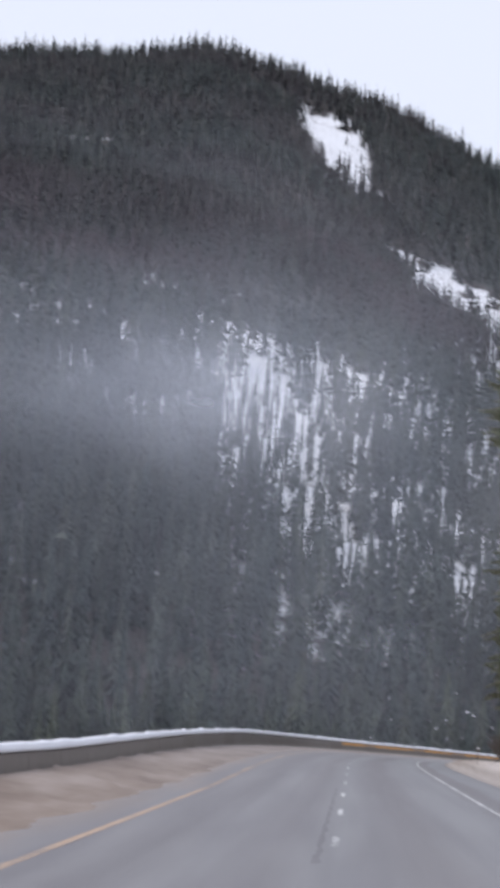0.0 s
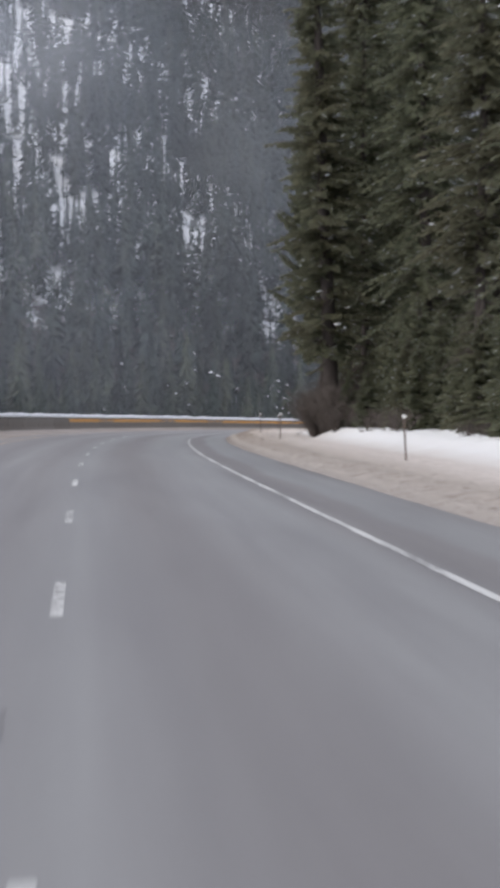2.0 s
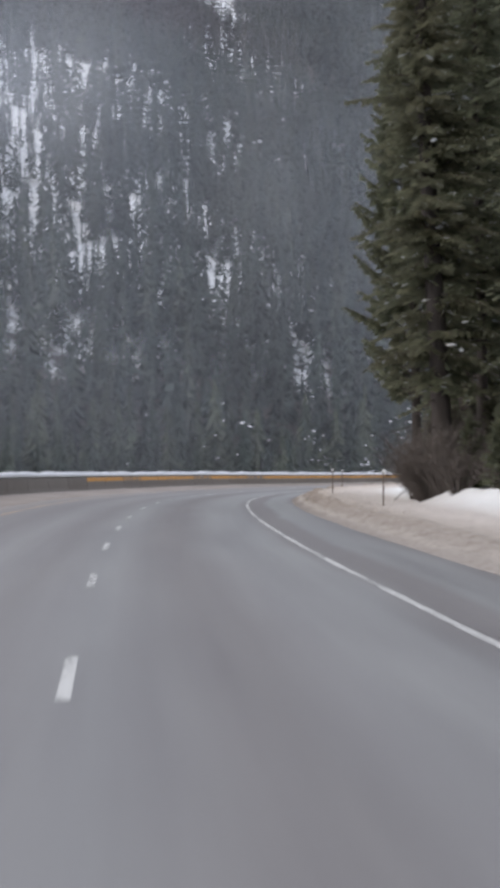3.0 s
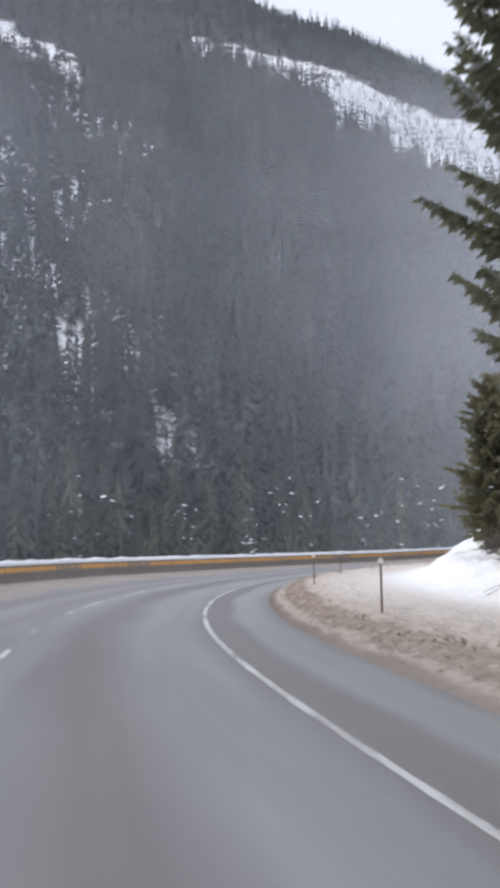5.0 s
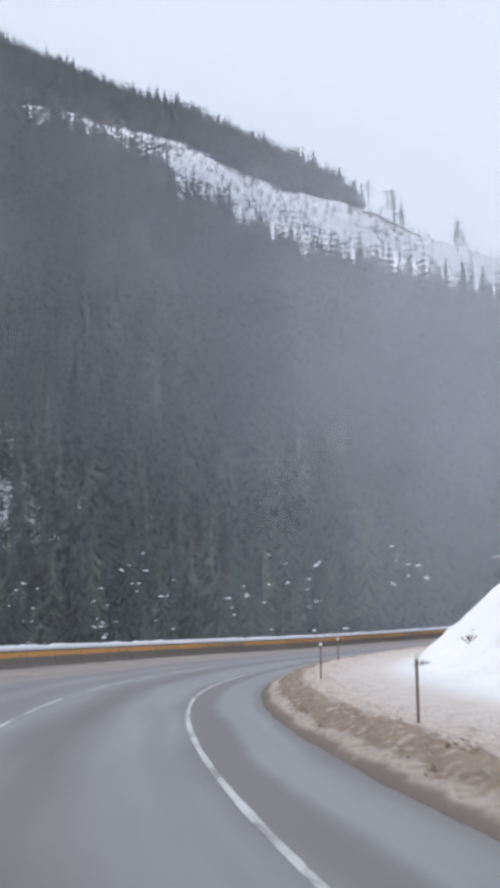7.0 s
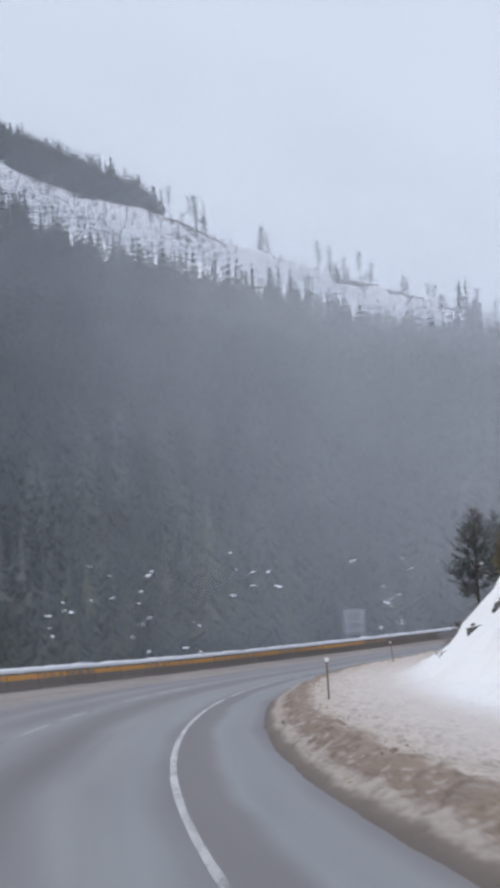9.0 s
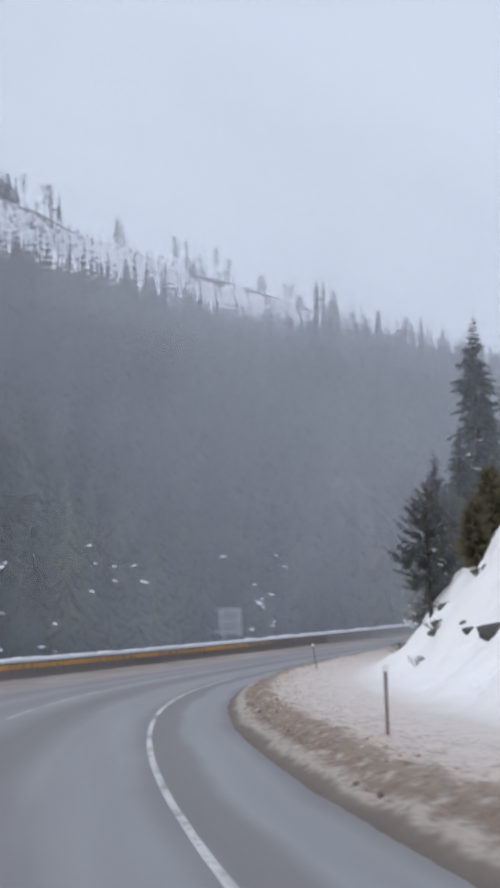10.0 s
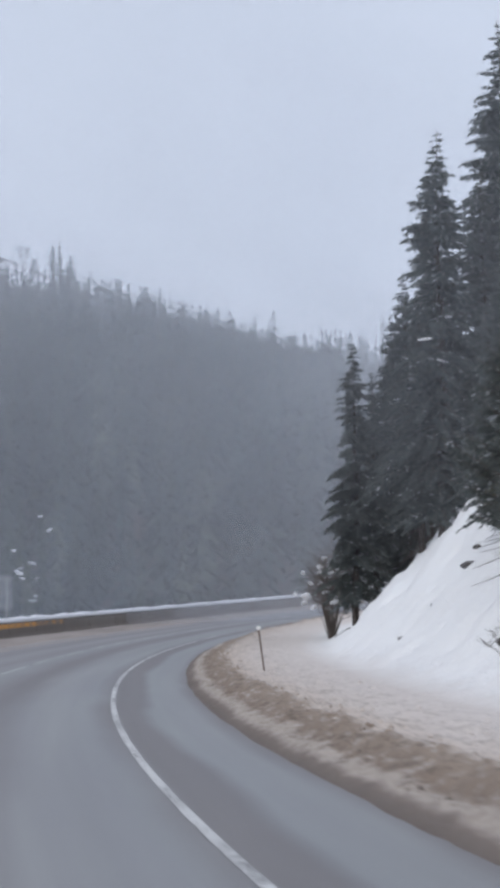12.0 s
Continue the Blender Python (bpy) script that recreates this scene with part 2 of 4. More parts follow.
def mat_forest(name, dark, mid, light, rust=0.8):
    """Needles of conifers seen from afar: each tree has its own tone, each bough a little of its own. Boughs catch the light from above, as soft sprays do."""
    m = Nodes(name)
    tree = m.split(m.coord("UV"))[0]
    isl = m.n.new("ShaderNodeNewGeometry").outputs["Random Per Island"]
    o = m.coord("Object")
    col = m.ramp(m.math("ADD", m.math("MULTIPLY", tree, 0.8), m.math("MULTIPLY", isl, 0.2)), [(0.0, dark), (0.5, mid), (0.9, light), (1.0, light)])
    col = m.mix(1.0, col, m.ramp(m.noise(o, 0.045, 3, 0.6), [(0.34, 0.55), (0.66, 1.5)]), "MULTIPLY")
    # a belt of leafless brush high on the face up the valley
    place = m.split(o)
    belt = m.math("MULTIPLY", m.ramp(m.span(place[2], 150.0, 400.0), [(0.12, 0.0), (0.32, 1.0), (0.58, 1.0), (0.85, 0.6)]), m.math("SUBTRACT", 1.0, m.span(place[0], 20.0, 160.0)))
    k = m.math("MULTIPLY", m.ramp(m.noise(o, 0.009, 4), [(0.38, 0.25), (0.58, 1.0)]), m.math("MULTIPLY", belt, rust))
    col = m.mix(k, col, m.mix(tree, (0.063, 0.046, 0.054), (0.108, 0.081, 0.092)))
    soft = m.n.new("ShaderNodeVectorMath")
    soft.operation = "MULTIPLY_ADD"
    soft.inputs[1].default_value = (0.45, 0.45, 0.45)
    soft.inputs[2].default_value = (-0.05, -0.25, 0.75)
    m.l.new(m.n.new("ShaderNodeNewGeometry").outputs["Normal"], soft.inputs[0])
    unit = m.n.new("ShaderNodeVectorMath")
    unit.operation = "NORMALIZE"
    m.l.new(soft.outputs[0], unit.inputs[0])
    m.l.new(unit.outputs[0], m.b.inputs["Normal"])
    return m.set(col, 0.9, 0, 0.1)


def mat_bark():
    m = Nodes("bark")
    n = m.noise(m.coord("Object", (6, 6, 1)), 2.0, 5, 0.7)
    m.bump(n, 0.8, 0.03)
    return m.set(m.mix(n, (0.034, 0.029, 0.027), (0.095, 0.08, 0.072)), 0.9, 0, 0.2)


def mat_plain(name, a, b, scale=3.0, rough=0.6, metal=0.0):
    m = Nodes(name)
    n = m.noise(m.coord("Object"), scale, 5, 0.65)
    m.bump(n, 0.2, 0.01)
    return m.set(m.mix(n, a, b), rough, metal)


def mat_mist(name, density, scale, lo, hi, offset, span, rise, blob=None, layers=1):
    """Thin low cloud: droplets that scatter the daylight, thinner and thicker in drifts. span: along the valley; rise: up the slope."""
    m = Nodes(name)
    t = m.coord("Object", scale)
    m.n[-1].inputs["Location"].default_value = offset
    k = m.ramp(m.noise(t, 1.0, 4, 0.5), [(lo, 0.0), (hi, 1.0)], "EASE")
    uv = m.split(m.coord("UV"))
    side = m.ramp(uv[0], span)
    fade = m.math("MULTIPLY", m.ramp(uv[1], rise, "EASE"), side)
    fac = m.math("MULTIPLY", fade, m.math("ADD", density[0], m.math("MULTIPLY", k, density[1])))
    if blob:
        du = m.math("DIVIDE", m.math("SUBTRACT", uv[0], blob[0]), blob[2])
        dv = m.math("DIVIDE", m.math("SUBTRACT", uv[1], blob[1]), blob[3])
        q = m.math("ADD", m.math("MULTIPLY", du, du), m.math("MULTIPLY", dv, dv))
        q = m.math("ADD", q, m.math("MULTIPLY", m.math("SUBTRACT", m.noise(m.coord("Object", (0.02, 0.02, 0.05)), 1.0, 4), 0.5), 1.6))
        fac = m.math("ADD", fac, m.math("MULTIPLY", m.math("POWER", 2.718, m.math("MULTIPLY", q, -1.0)), blob[4]), True)
    if layers > 1:
        fac = m.math("SUBTRACT", 1.0, m.math("POWER", m.math("SUBTRACT", 1.0, fac), 1.0 / layers))
    tr = m.n.new("ShaderNodeBsdfTransparent")
    df = m.n.new("ShaderNodeBsdfDiffuse")
    tl = m.n.new("ShaderNodeBsdfTranslucent")
    for d in (df, tl):
        d.inputs[0].default_value = (0.87, 0.905, 0.985, 1)
    half = m.n.new("ShaderNodeMixShader")
    half.inputs[0].default_value = 0.5
    m.l.new(df.outputs[0], half.inputs[1])
    m.l.new(tl.outputs[0], half.inputs[2])
    mx = m.n.new("ShaderNodeMixShader")
    m.put(mx.inputs[0], fac)
    m.l.new(tr.outputs[0], mx.inputs[1])
    m.l.new(half.outputs[0], mx.inputs[2])
    m.l.new(mx.outputs[0], m.out.inputs[0])
    m.n.remove(m.b)
    return m.mat


ASPHALT, ROADSIDE, MEDIAN = mat_asphalt(), mat_roadside(), mat_median()
WHITE_PAINT, YELLOW_PAINT = mat_paint("worn_white_paint", (0.54, 0.54, 0.54), 0.43), mat_paint("worn_yellow_paint", (0.44, 0.31, 0.22), 0.42)
TAR = mat_paint("worn_tar", (0.185, 0.178, 0.185), 0.515)
FAINT_PAINT = mat_paint("faint_white_paint", (0.54, 0.54, 0.54), 0.43)
THIN_PAINT = mat_paint("rubbed_white_paint", (0.46, 0.46, 0.465), 0.45)
SNOW, SNOW_DIRTY, GROUND = mat_snow(), mat_snow("grimy_snow", 0.5), mat_ground()
CONCRETE, BAND = mat_concrete(), mat_band()
NEEDLES = mat_needles("olive_needles", (0.135, 0.152, 0.104), (0.255, 0.262, 0.175), (0.20, 0.155, 0.11), 0.4, 0.03)
NEEDLES_OLD = mat_needles("yellowed_needles", (0.13, 0.13, 0.085), (0.27, 0.25, 0.15), (0.27, 0.195, 0.12), 0.7, 0.02)
NEEDLES_BLUE = mat_needles("dark_spruce_needles", (0.095, 0.115, 0.115), (0.185, 0.205, 0.195), (0.14, 0.125, 0.105), 0.3, 0.05)
FOREST = mat_forest("distant_conifers", (0.030, 0.041, 0.042), (0.046, 0.059, 0.058), (0.078, 0.090, 0.078))
VALLEY = mat_forest("valley_conifers", (0.026, 0.036, 0.033), (0.044, 0.057, 0.050), (0.085, 0.098, 0.070), 0.15)
BARK = mat_bark()
STEEL = mat_plain("galvanised_steel", (0.22, 0.215, 0.21), (0.34, 0.33, 0.32), 6, 0.5, 0.6)
POST_BROWN = mat_plain("rusty_brown_post", (0.10, 0.075, 0.06), (0.17, 0.125, 0.10), 8, 0.7)
REFLECTOR = mat_plain("white_reflector", (0.72, 0.72, 0.70), (0.82, 0.82, 0.80), 5, 0.3)
SIGN_BACK = mat_plain("dull_aluminium", (0.095, 0.105, 0.11), (0.15, 0.16, 0.165), 2, 0.55, 0.2)
ROCK = mat_plain("dark_rock", (0.035, 0.033, 0.032), (0.12, 0.11, 0.105), 3, 0.9)
TWIG = mat_plain("bare_twigs", (0.075, 0.062, 0.056), (0.14, 0.116, 0.102), 5, 0.9)


# ---- mesh helpers ----
def mesh_object(name, verts, faces, material, uvs=None, smooth=False):
    me = bpy.data.meshes.new(name)
    me.from_pydata(verts, [], faces)
    me.materials.append(material)
    if uvs is not None:
        layer = me.uv_layers.new(name="UVMap")
        idx = np.empty(len(me.loops), dtype=np.int32)
        me.loops.foreach_get("vertex_index", idx)
        layer.data.foreach_set("uv", np.asarray(uvs, dtype=np.float32)[idx].ravel())
    if smooth:
        me.polygons.foreach_set("use_smooth", np.ones(len(me.polygons), dtype=bool))
    me.update()
    return new(name, me)


def part(name, bm, material, parent, label=""):
    me = bpy.data.meshes.new(name)
    bm.to_mesh(me)
    bm.free()
    me.materials.append(material)
    ob = new(name, me)
    ob.parent = parent
    return tagged(ob, label=label)


def part_raw(name, verts, faces, material, parent, label="", smooth=False):
    ob = mesh_object(name, verts, faces, material, None, smooth)
    ob.parent = parent
    return tagged(ob, label=label)


def empty(name):
    return new(name)


def sweep(name, s0, s1, ds, profile, material, shape=None, smooth=True):
    """A strip along the road. profile: (a, dz) pairs across it; shape(s, a, dz) may return a changed pair."""
    # a list of three steps is fine in the stretch that is passed close by
    ss = np.concatenate([np.arange(s0, 140, ds[0]), np.arange(140, 345, ds[1]), np.arange(345, s1, ds[2])]) if isinstance(ds, list) else np.arange(s0, s1 + 1e-6, ds)
    verts, uvs = [], []
    for s in ss:
        for a, dz in profile:
            a2, d2 = shape(s, a, dz) if shape else (a, dz)
            verts.append(road_pt(s, a2, d2))
            uvs.append((a2, s))
    n = len(profile)
    faces = [(i * n + j, i * n + j + 1, (i + 1) * n + j + 1, (i + 1) * n + j) for i in range(len(ss) - 1) for j in range(n - 1)]
    return mesh_object(name, verts, faces, material, uvs, smooth)


def tube(points, radii, sides=6):
    """Verts and faces of a tapered tube through points."""
    verts, faces = [], []
    for i, (p, r) in enumerate(zip(points, radii)):
        d = (points[min(i + 1, len(points) - 1)] - points[max(i - 1, 0)]).normalized()
        u = d.orthogonal().normalized()
        v = d.cross(u)
        for k in range(sides):
            w = 2 * math.pi * k / sides
            verts.append(p + u * (r * math.cos(w)) + v * (r * math.sin(w)))
    for i in range(len(points) - 1):
        for k in range(sides):
            a, b = i * sides + k, i * sides + (k + 1) % sides
            faces.append((a, b, b + sides, a + sides))
    faces.append(tuple(range((len(points) - 1) * sides, len(points) * sides)))
    return verts, faces


def box(bm, size, at, rot=None, bevel=0.0):
    r = bmesh.ops.create_cube(bm, size=1.0)
    m = Matrix.Translation(at) @ (rot or Matrix()) @ Matrix.Diagonal((*size, 1))
    bmesh.ops.transform(bm, matrix=m, verts=r["verts"])
    if bevel:
        edges = list({e for v in r["verts"] for e in v.link_edges})
        bmesh.ops.bevel(bm, geom=edges, offset=bevel, segments=1, affect="EDGES")


# ---- road ----
S0, S1 = -40, 520
road = sweep("road", S0, S1, 2, [(a, 0.0) for a in (-12.6, -11, -9.5, -8, -6.5, -5, -3.5, -2, -1, 0, 0.8, 1.5, 2.2)], ASPHALT)
tagged(road, "grey salt-dusted asphalt highway curving through a valley", "road", kind="structure")
tagged(sweep("edge_line", S0, S1, 1, [(-0.05, 0.004), (0.05, 0.004)], WHITE_PAINT, lambda s, a, dz: (a * (1 + 0.25 * fbm(s * 0.8, 1.7)) + float(np.interp(s, [222, 250, 520], [0.0, 0.05, 0.05])) + 0.006 * fbm(s * 0.35, 9.1), dz)), "worn white edge line painted on the asphalt", "road marking", kind="structure")
tagged(sweep("yellow_line", S0, S1, 1, [(-7.77, 0.004), (-7.61, 0.004)], YELLOW_PAINT), "faded yellow edge line painted on the asphalt", "road marking", kind="structure")
dashes = [(20.09 + 12.19 * i, 3.05) for i in range(-4, 8)] + [(116.0, 3.0), (126.2, 3.0), (136.3, 2.6), (147.4, 2.9), (158.4, 2.8), (168.2, 3.0)]
dashes += [(180, 22.3), (204, 19), (225, 24), (250, 12), (263.2, 14), (279.5, 6.5), (288, 42), (332, 40), (374, 60), (436, 60)]
for d0, dl in dashes:
    mark = sweep("lane_dash", d0, d0 + dl, dl / max(4, round(dl)), [(-3.72, 0.004), (-3.61, 0.004)], THIN_PAINT if d0 > 225 else FAINT_PAINT if d0 > 60 else WHITE_PAINT)
    tagged(mark, "worn white lane dash painted on grey asphalt" if dl < 4 else "long worn white lane line on the asphalt bend", "road marking", group="lane dashes", kind="structure")


tagged(sweep("crack_seal", 28, 64, 0.4, [(-3.95, 0.003), (-3.90, 0.003), (-3.85, 0.003)], TAR, lambda s, a, dz: (-3.90 + (a + 3.90) * (0.9 + 0.9 * fbm(s * 0.9, 2.0)) * float(np.interp(s, [28, 40, 64], [1.1, 0.9, 0.5])) + 0.05 * fbm(s * 0.5, 6.0), dz)),
       "dark wavering tar seal along the lane joint", "road marking", kind="structure")


# ---- roadside: ploughed sand, snow and the cut slope ----
def bank_height(s):
    return float(np.interp(s, [-40, 60, 160, 205, 232, 255, 280, 305, 345, 400, 520], [0.2, 0.2, 0.3, 0.6, 0.9, 3.2, 8.0, 11.5, 13.5, 11.0, 8.0]))


def pitch(s):
    return float(np.interp(s, [255, 280, 300, 325, 345], [0.92, 0.95, 0.98, 1.14, 1.14]))


def shelf(s):
    return float(np.interp(s, [205, 260], [0.03, 0.35]))


def toe(s):
    return float(np.interp(s, [-40, 150, 205, 235, 265, 300, 345, 372, 520], [7.0, 7.0, 8.4, 8.4, 7.4, 6.9, 7.4, 7.9, 9.0]))


def foot(w):
    """The slope's rise at w metres past its foot: it steepens over the first metres."""
    return w * w / 4.8 if w < 2.4 else w - 1.2


def side_shape(s, a, dz):
    t, hgt = toe(s) - 1.2, bank_height(s)
    k = float(np.interp(s, [-40, 70, 140, 190, 520], [0.35, 0.45, 0.75, 1.0, 1.0]))
    if a <= 4.4:
        n = fbm(s * 0.9, a * 1.9, 1.0) * 0.10 + fbm(s * 0.16, a * 0.5, 7.0) * 0.07 + abs(fbm(s * 2.2, a * 2.6, 2.0, 3)) * 0.16 - 0.03
        grow = min(1.0, max(0.0, (a - 1.85) / 0.5))
        return a + (fbm(s * 0.25, 3.3) * 0.04 + fbm(s * 1.9, 6.3) * 0.02) * (a < 2.6), dz * k + n * grow * k
    u = (a - 4.4) / 40.0
    aa = 4.4 + (t - 4.4) * min(1, u * 12)
    z = dz * k
    if u > 1 / 12:
        w = (u - 1 / 12) / (1 - 1 / 12) * 42.0
        steep = min(w, hgt * 1.05 + 1.2)
        z += foot(steep) * pitch(s) + max(0.0, w - hgt * 1.05 - 1.2) * shelf(s)
        aa += w
        if w > 41.5:
            return aa + 25, -16.0
        rough = fbm(aa * 0.45, s * 0.35, 2.0, 5) * min(1.0, 0.12 + steep * 0.08) + fbm(aa * 1.1, s * 0.9, 5.0) * 0.20 + abs(fbm(aa * 2.4, s * 2.2, 3.0, 3)) * 0.22
        z += rough * min(1.0, 0.25 + w / 2.5) * float(np.interp(s, [150, 215], [0.5, 1.0]))
        aa += fbm(s * 0.12, w * 0.2, 9.0) * min(1.0, w) * 0.7
    else:
        z += fbm(s * 0.8, a * 2.0, 4.0) * 0.05 + abs(fbm(s * 2.6, a * 3.0, 2.0, 3)) * 0.07
    return aa, z


side_profile = [(1.75, -0.02), (1.84, 0.02), (1.95, 0.07), (2.08, 0.12), (2.2, 0.15), (2.32, 0.165), (2.45, 0.19), (2.58, 0.245), (2.72, 0.29), (2.9, 0.31), (3.1, 0.305), (3.3, 0.29), (3.5, 0.275), (3.7, 0.26), (3.9, 0.25), (4.15, 0.235), (4.4, 0.22)]
FLAT = len(side_profile)
side_profile += [(4.4 + 40 * u, 0.22) for u in (0.01, 0.02, 0.035, 0.05, 0.065, 0.0834)]
side_profile += [(4.4 + 40 * (1 / 12 + w / 42.0 * (11 / 12)), 0.22) for w in [0.3 * i for i in range(1, 48)] + [15, 16.5, 18, 20, 23, 27, 32, 37, 42]]
side = sweep("snow_bank", -40, 520, [1.5, 0.2, 1.5], side_profile, ROADSIDE, side_shape)
tagged(side, "white snow bank with brown ploughed sand along the asphalt", "snow bank", kind="structure")


def median_shape(s, a, dz):
    k = float(np.interp(s, [-40, 60, 140, 520], [1.5, 1.35, 0.45, 0.35]))
    return a + fbm(s * 0.25, 8.8) * 0.35 * (a > -9.5), dz * k + max(0.0, fbm(s * 0.6, a * 1.2, 3.0)) * 0.12 * (dz > 0.01) * k


tagged(sweep("sand_berm", -40, 520, 0.5, [(-8.9, -0.015), (-9.1, 0.01), (-9.35, 0.03), (-9.8, 0.06), (-10.3, 0.13), (-10.9, 0.22), (-11.5, 0.30), (-12.1, 0.33)], MEDIAN, median_shape),
       "brown sand and slush heaped against the concrete barrier", "sand", kind="structure")

# ---- concrete barrier ----
B_OFF, B_LEN = -12.39, 6.1
B_PROFILE = [(-0.31, 0.0), (-0.31, 0.09), (-0.19, 0.33), (-0.115, 0.90), (-0.095, 0.92), (0.095, 0.92), (0.115, 0.90), (0.19, 0.33), (0.31, 0.09), (0.31, 0.0)]


def make_barrier(band):
    th = empty("concrete_barrier")
    n = len(B_PROFILE)
    verts = [(x, y, z) for y in (0.02, B_LEN - 0.02) for x, z in B_PROFILE]
    faces = [(j, (j + 1) % n, n + (j + 1) % n, n + j) for j in range(n)] + [tuple(range(n))[::-1], tuple(range(n, 2 * n))]
    part_raw("body", verts, faces, CONCRETE, th)
    if band:
        bv = []
        for y in (0.05, B_LEN - 0.05):
            for z in (0.64, 0.885):
                x = 0.115 + (0.90 - z) / 0.57 * 0.075
                bv += [(x - 0.02, y, z), (x + 0.006, y, z)]
        part_raw("painted_band", bv, [(0, 4, 5, 1), (2, 3, 7, 6), (1, 5, 7, 3), (0, 2, 6, 4), (0, 1, 3, 2), (4, 6, 7, 5)], BAND, th, "faded orange painted band under the snow cap")
    return tagged(th, "weathered concrete barrier with a faded orange band, snow on top" if band else "weathered grey-brown concrete barrier section under a snow cap", "barrier", group="roadside barrier")


kinds = {False: None, True: None}
s_b, ds = -36.0, B_LEN
while s_b < 500:
    p = road_pt(s_b, B_OFF)
    for _ in range(3):
        q = road_pt(s_b + ds, B_OFF)
        ds *= B_LEN / (q - p).length
    d = road_pt(s_b + ds, B_OFF) - p
    m = Matrix.Translation(p) @ Euler((math.asin(d.z / d.length), 0, -math.atan2(d.x, d.y))).to_matrix().to_4x4()
    band = 196 < s_b < 388
    if kinds[band] is None:
        kinds[band] = make_barrier(band)
        kinds[band].matrix_basis = m
    else:
        copy_thing(kinds[band], m)
    s_b += ds


def cap_shape(s, a, dz):
    k = 0.95 + 0.25 * fbm(s * 0.3, 12.0) + 0.15 * fbm(s * 1.3, 15.0)
    return B_OFF + (a - B_OFF) * (1 + 0.15 * fbm(s * 0.7, 5.0)), 0.915 + max(0.04, dz * k)


tagged(sweep("snow_cap", -40, 500, 0.8, [(B_OFF + x, z) for x, z in ((0.13, 0.0), (0.18, 0.05), (0.185, 0.14), (0.15, 0.25), (0.06, 0.32), (-0.05, 0.32), (-0.14, 0.25), (-0.18, 0.12), (-0.13, 0.0))], SNOW, cap_shape),
       "white snow cap lying along the concrete barrier", "snow", kind="stuff")

# ---- ground: valley and mountain in one sheet ----
O_X, O_Y = 15.0, 150.0
PHI = [-40, -15, -6, 0, 4, 8, 12, 16, 18, 20, 25, 29, 30.2, 31.2, 36, 50]
RAD = [0, 140, 250, 330, 400, 550, 700, 900, 1080, 1200, 1350, 1500, 2000, 2600]
HGT = {
    -40: (-12, -15, -16, -9, 40, 100, 160, 240, 310, 360, 420, 480, 600, 600), -15: (-12, -15, -16, -9, 45, 115, 190, 270, 340, 390, 450, 510, 695, 600),
    -6: (-12, -15, -16, -9, 38, 105, 175, 255, 325, 370, 440, 515, 752, 610), 0: (-12, -15, -16, -9, 32, 92, 158, 228, 290, 330, 390, 452, 696, 585),
    4: (-12, -15, -16, -9, 28, 78, 130, 195, 255, 300, 360, 412, 622, 550), 8: (-12, -15, -16, -9, 22, 60, 104, 172, 237, 290, 358, 410, 558, 500),
    12: (-12, -15, -16, -9, 20, 54, 95, 156, 223, 284, 325, 370, 500, 450), 16: (-12, -15, -16, -9, 18, 50, 88, 141, 200, 256, 285, 318, 424, 370),
    18: (-12, -15, -16, -9, 17, 48, 82, 129, 185, 237, 236, 225, 220, 180), 20: (-12, -15, -16, -9, 16, 46, 76, 119, 173, 222, 210, 190, 150, 120),
    25: (-12, -15, -16, -9, 14, 42, 70, 106, 145, 182, 165, 150, 120, 100), 29: (-12, -15, -16, -9, 12, 36, 60, 92, 122, 150, 140, 120, 100, 90), 30.2: (-12, -15, -16, -9, 12, 36, 62, 90, 112, 128, 110, 90, 80, 70),
    31.2: (-12, -15, -16, -9, 12, 32, 50, 62, 66, 66, 60, 55, 50, 45), 36: (-12, -15, -16, -9, 8, 20, 28, 34, 36, 36, 34, 30, 30, 30), 50: (-12, -15, -16, -9, 8, 22, 36, 45, 50, 50, 50, 50, 50, 50)}
H_TABLE = np.array([HGT[p] for p in PHI], dtype=float)


def relief(x, y):
    dx, dy = x - O_X, y - O_Y
    r = math.hypot(dx, dy)
    p = math.degrees(math.atan2(dx, dy))
    p = max(PHI[0], min(PHI[-1], p))
    j = min(len(PHI) - 2, int(np.searchsorted(PHI, p, side="right")) - 1)
    w = (p - PHI[j]) / (PHI[j + 1] - PHI[j])
    h0, h1 = np.interp(r, RAD, H_TABLE[j]), np.interp(r, RAD, H_TABLE[j + 1])
    z = h0 * (1 - w) + h1 * w
    k = min(1.0, max(0.0, (r - 260) / 500))
    return float(z) + k * (fbm(x * 0.006, y * 0.006, 1.5) * 9 + fbm(x * 0.02, y * 0.02, 4.5) * 3)


phis = np.concatenate([np.arange(-180, -40, 10.0), np.arange(-40, -16, 3.0), np.arange(-16, 37, 0.5), np.arange(37, 60, 3.0), np.arange(60, 181, 10.0)])
rads = np.concatenate([[0, 40, 80, 110], np.arange(140, 1600, 18), np.arange(1600, 2650, 50), [3000, 3600, 4600]])
gv = [Vector((O_X + r * math.sin(radians(p)), O_Y + r * math.cos(radians(p)), 0)) for r in rads for p in phis]
for v in gv:
    v.z = relief(v.x, v.y)
nP = len(phis)
gf = [(i * nP + j, i * nP + j + 1, (i + 1) * nP + j + 1, (i + 1) * nP + j) for i in range(len(rads) - 1) for j in range(nP - 1)]
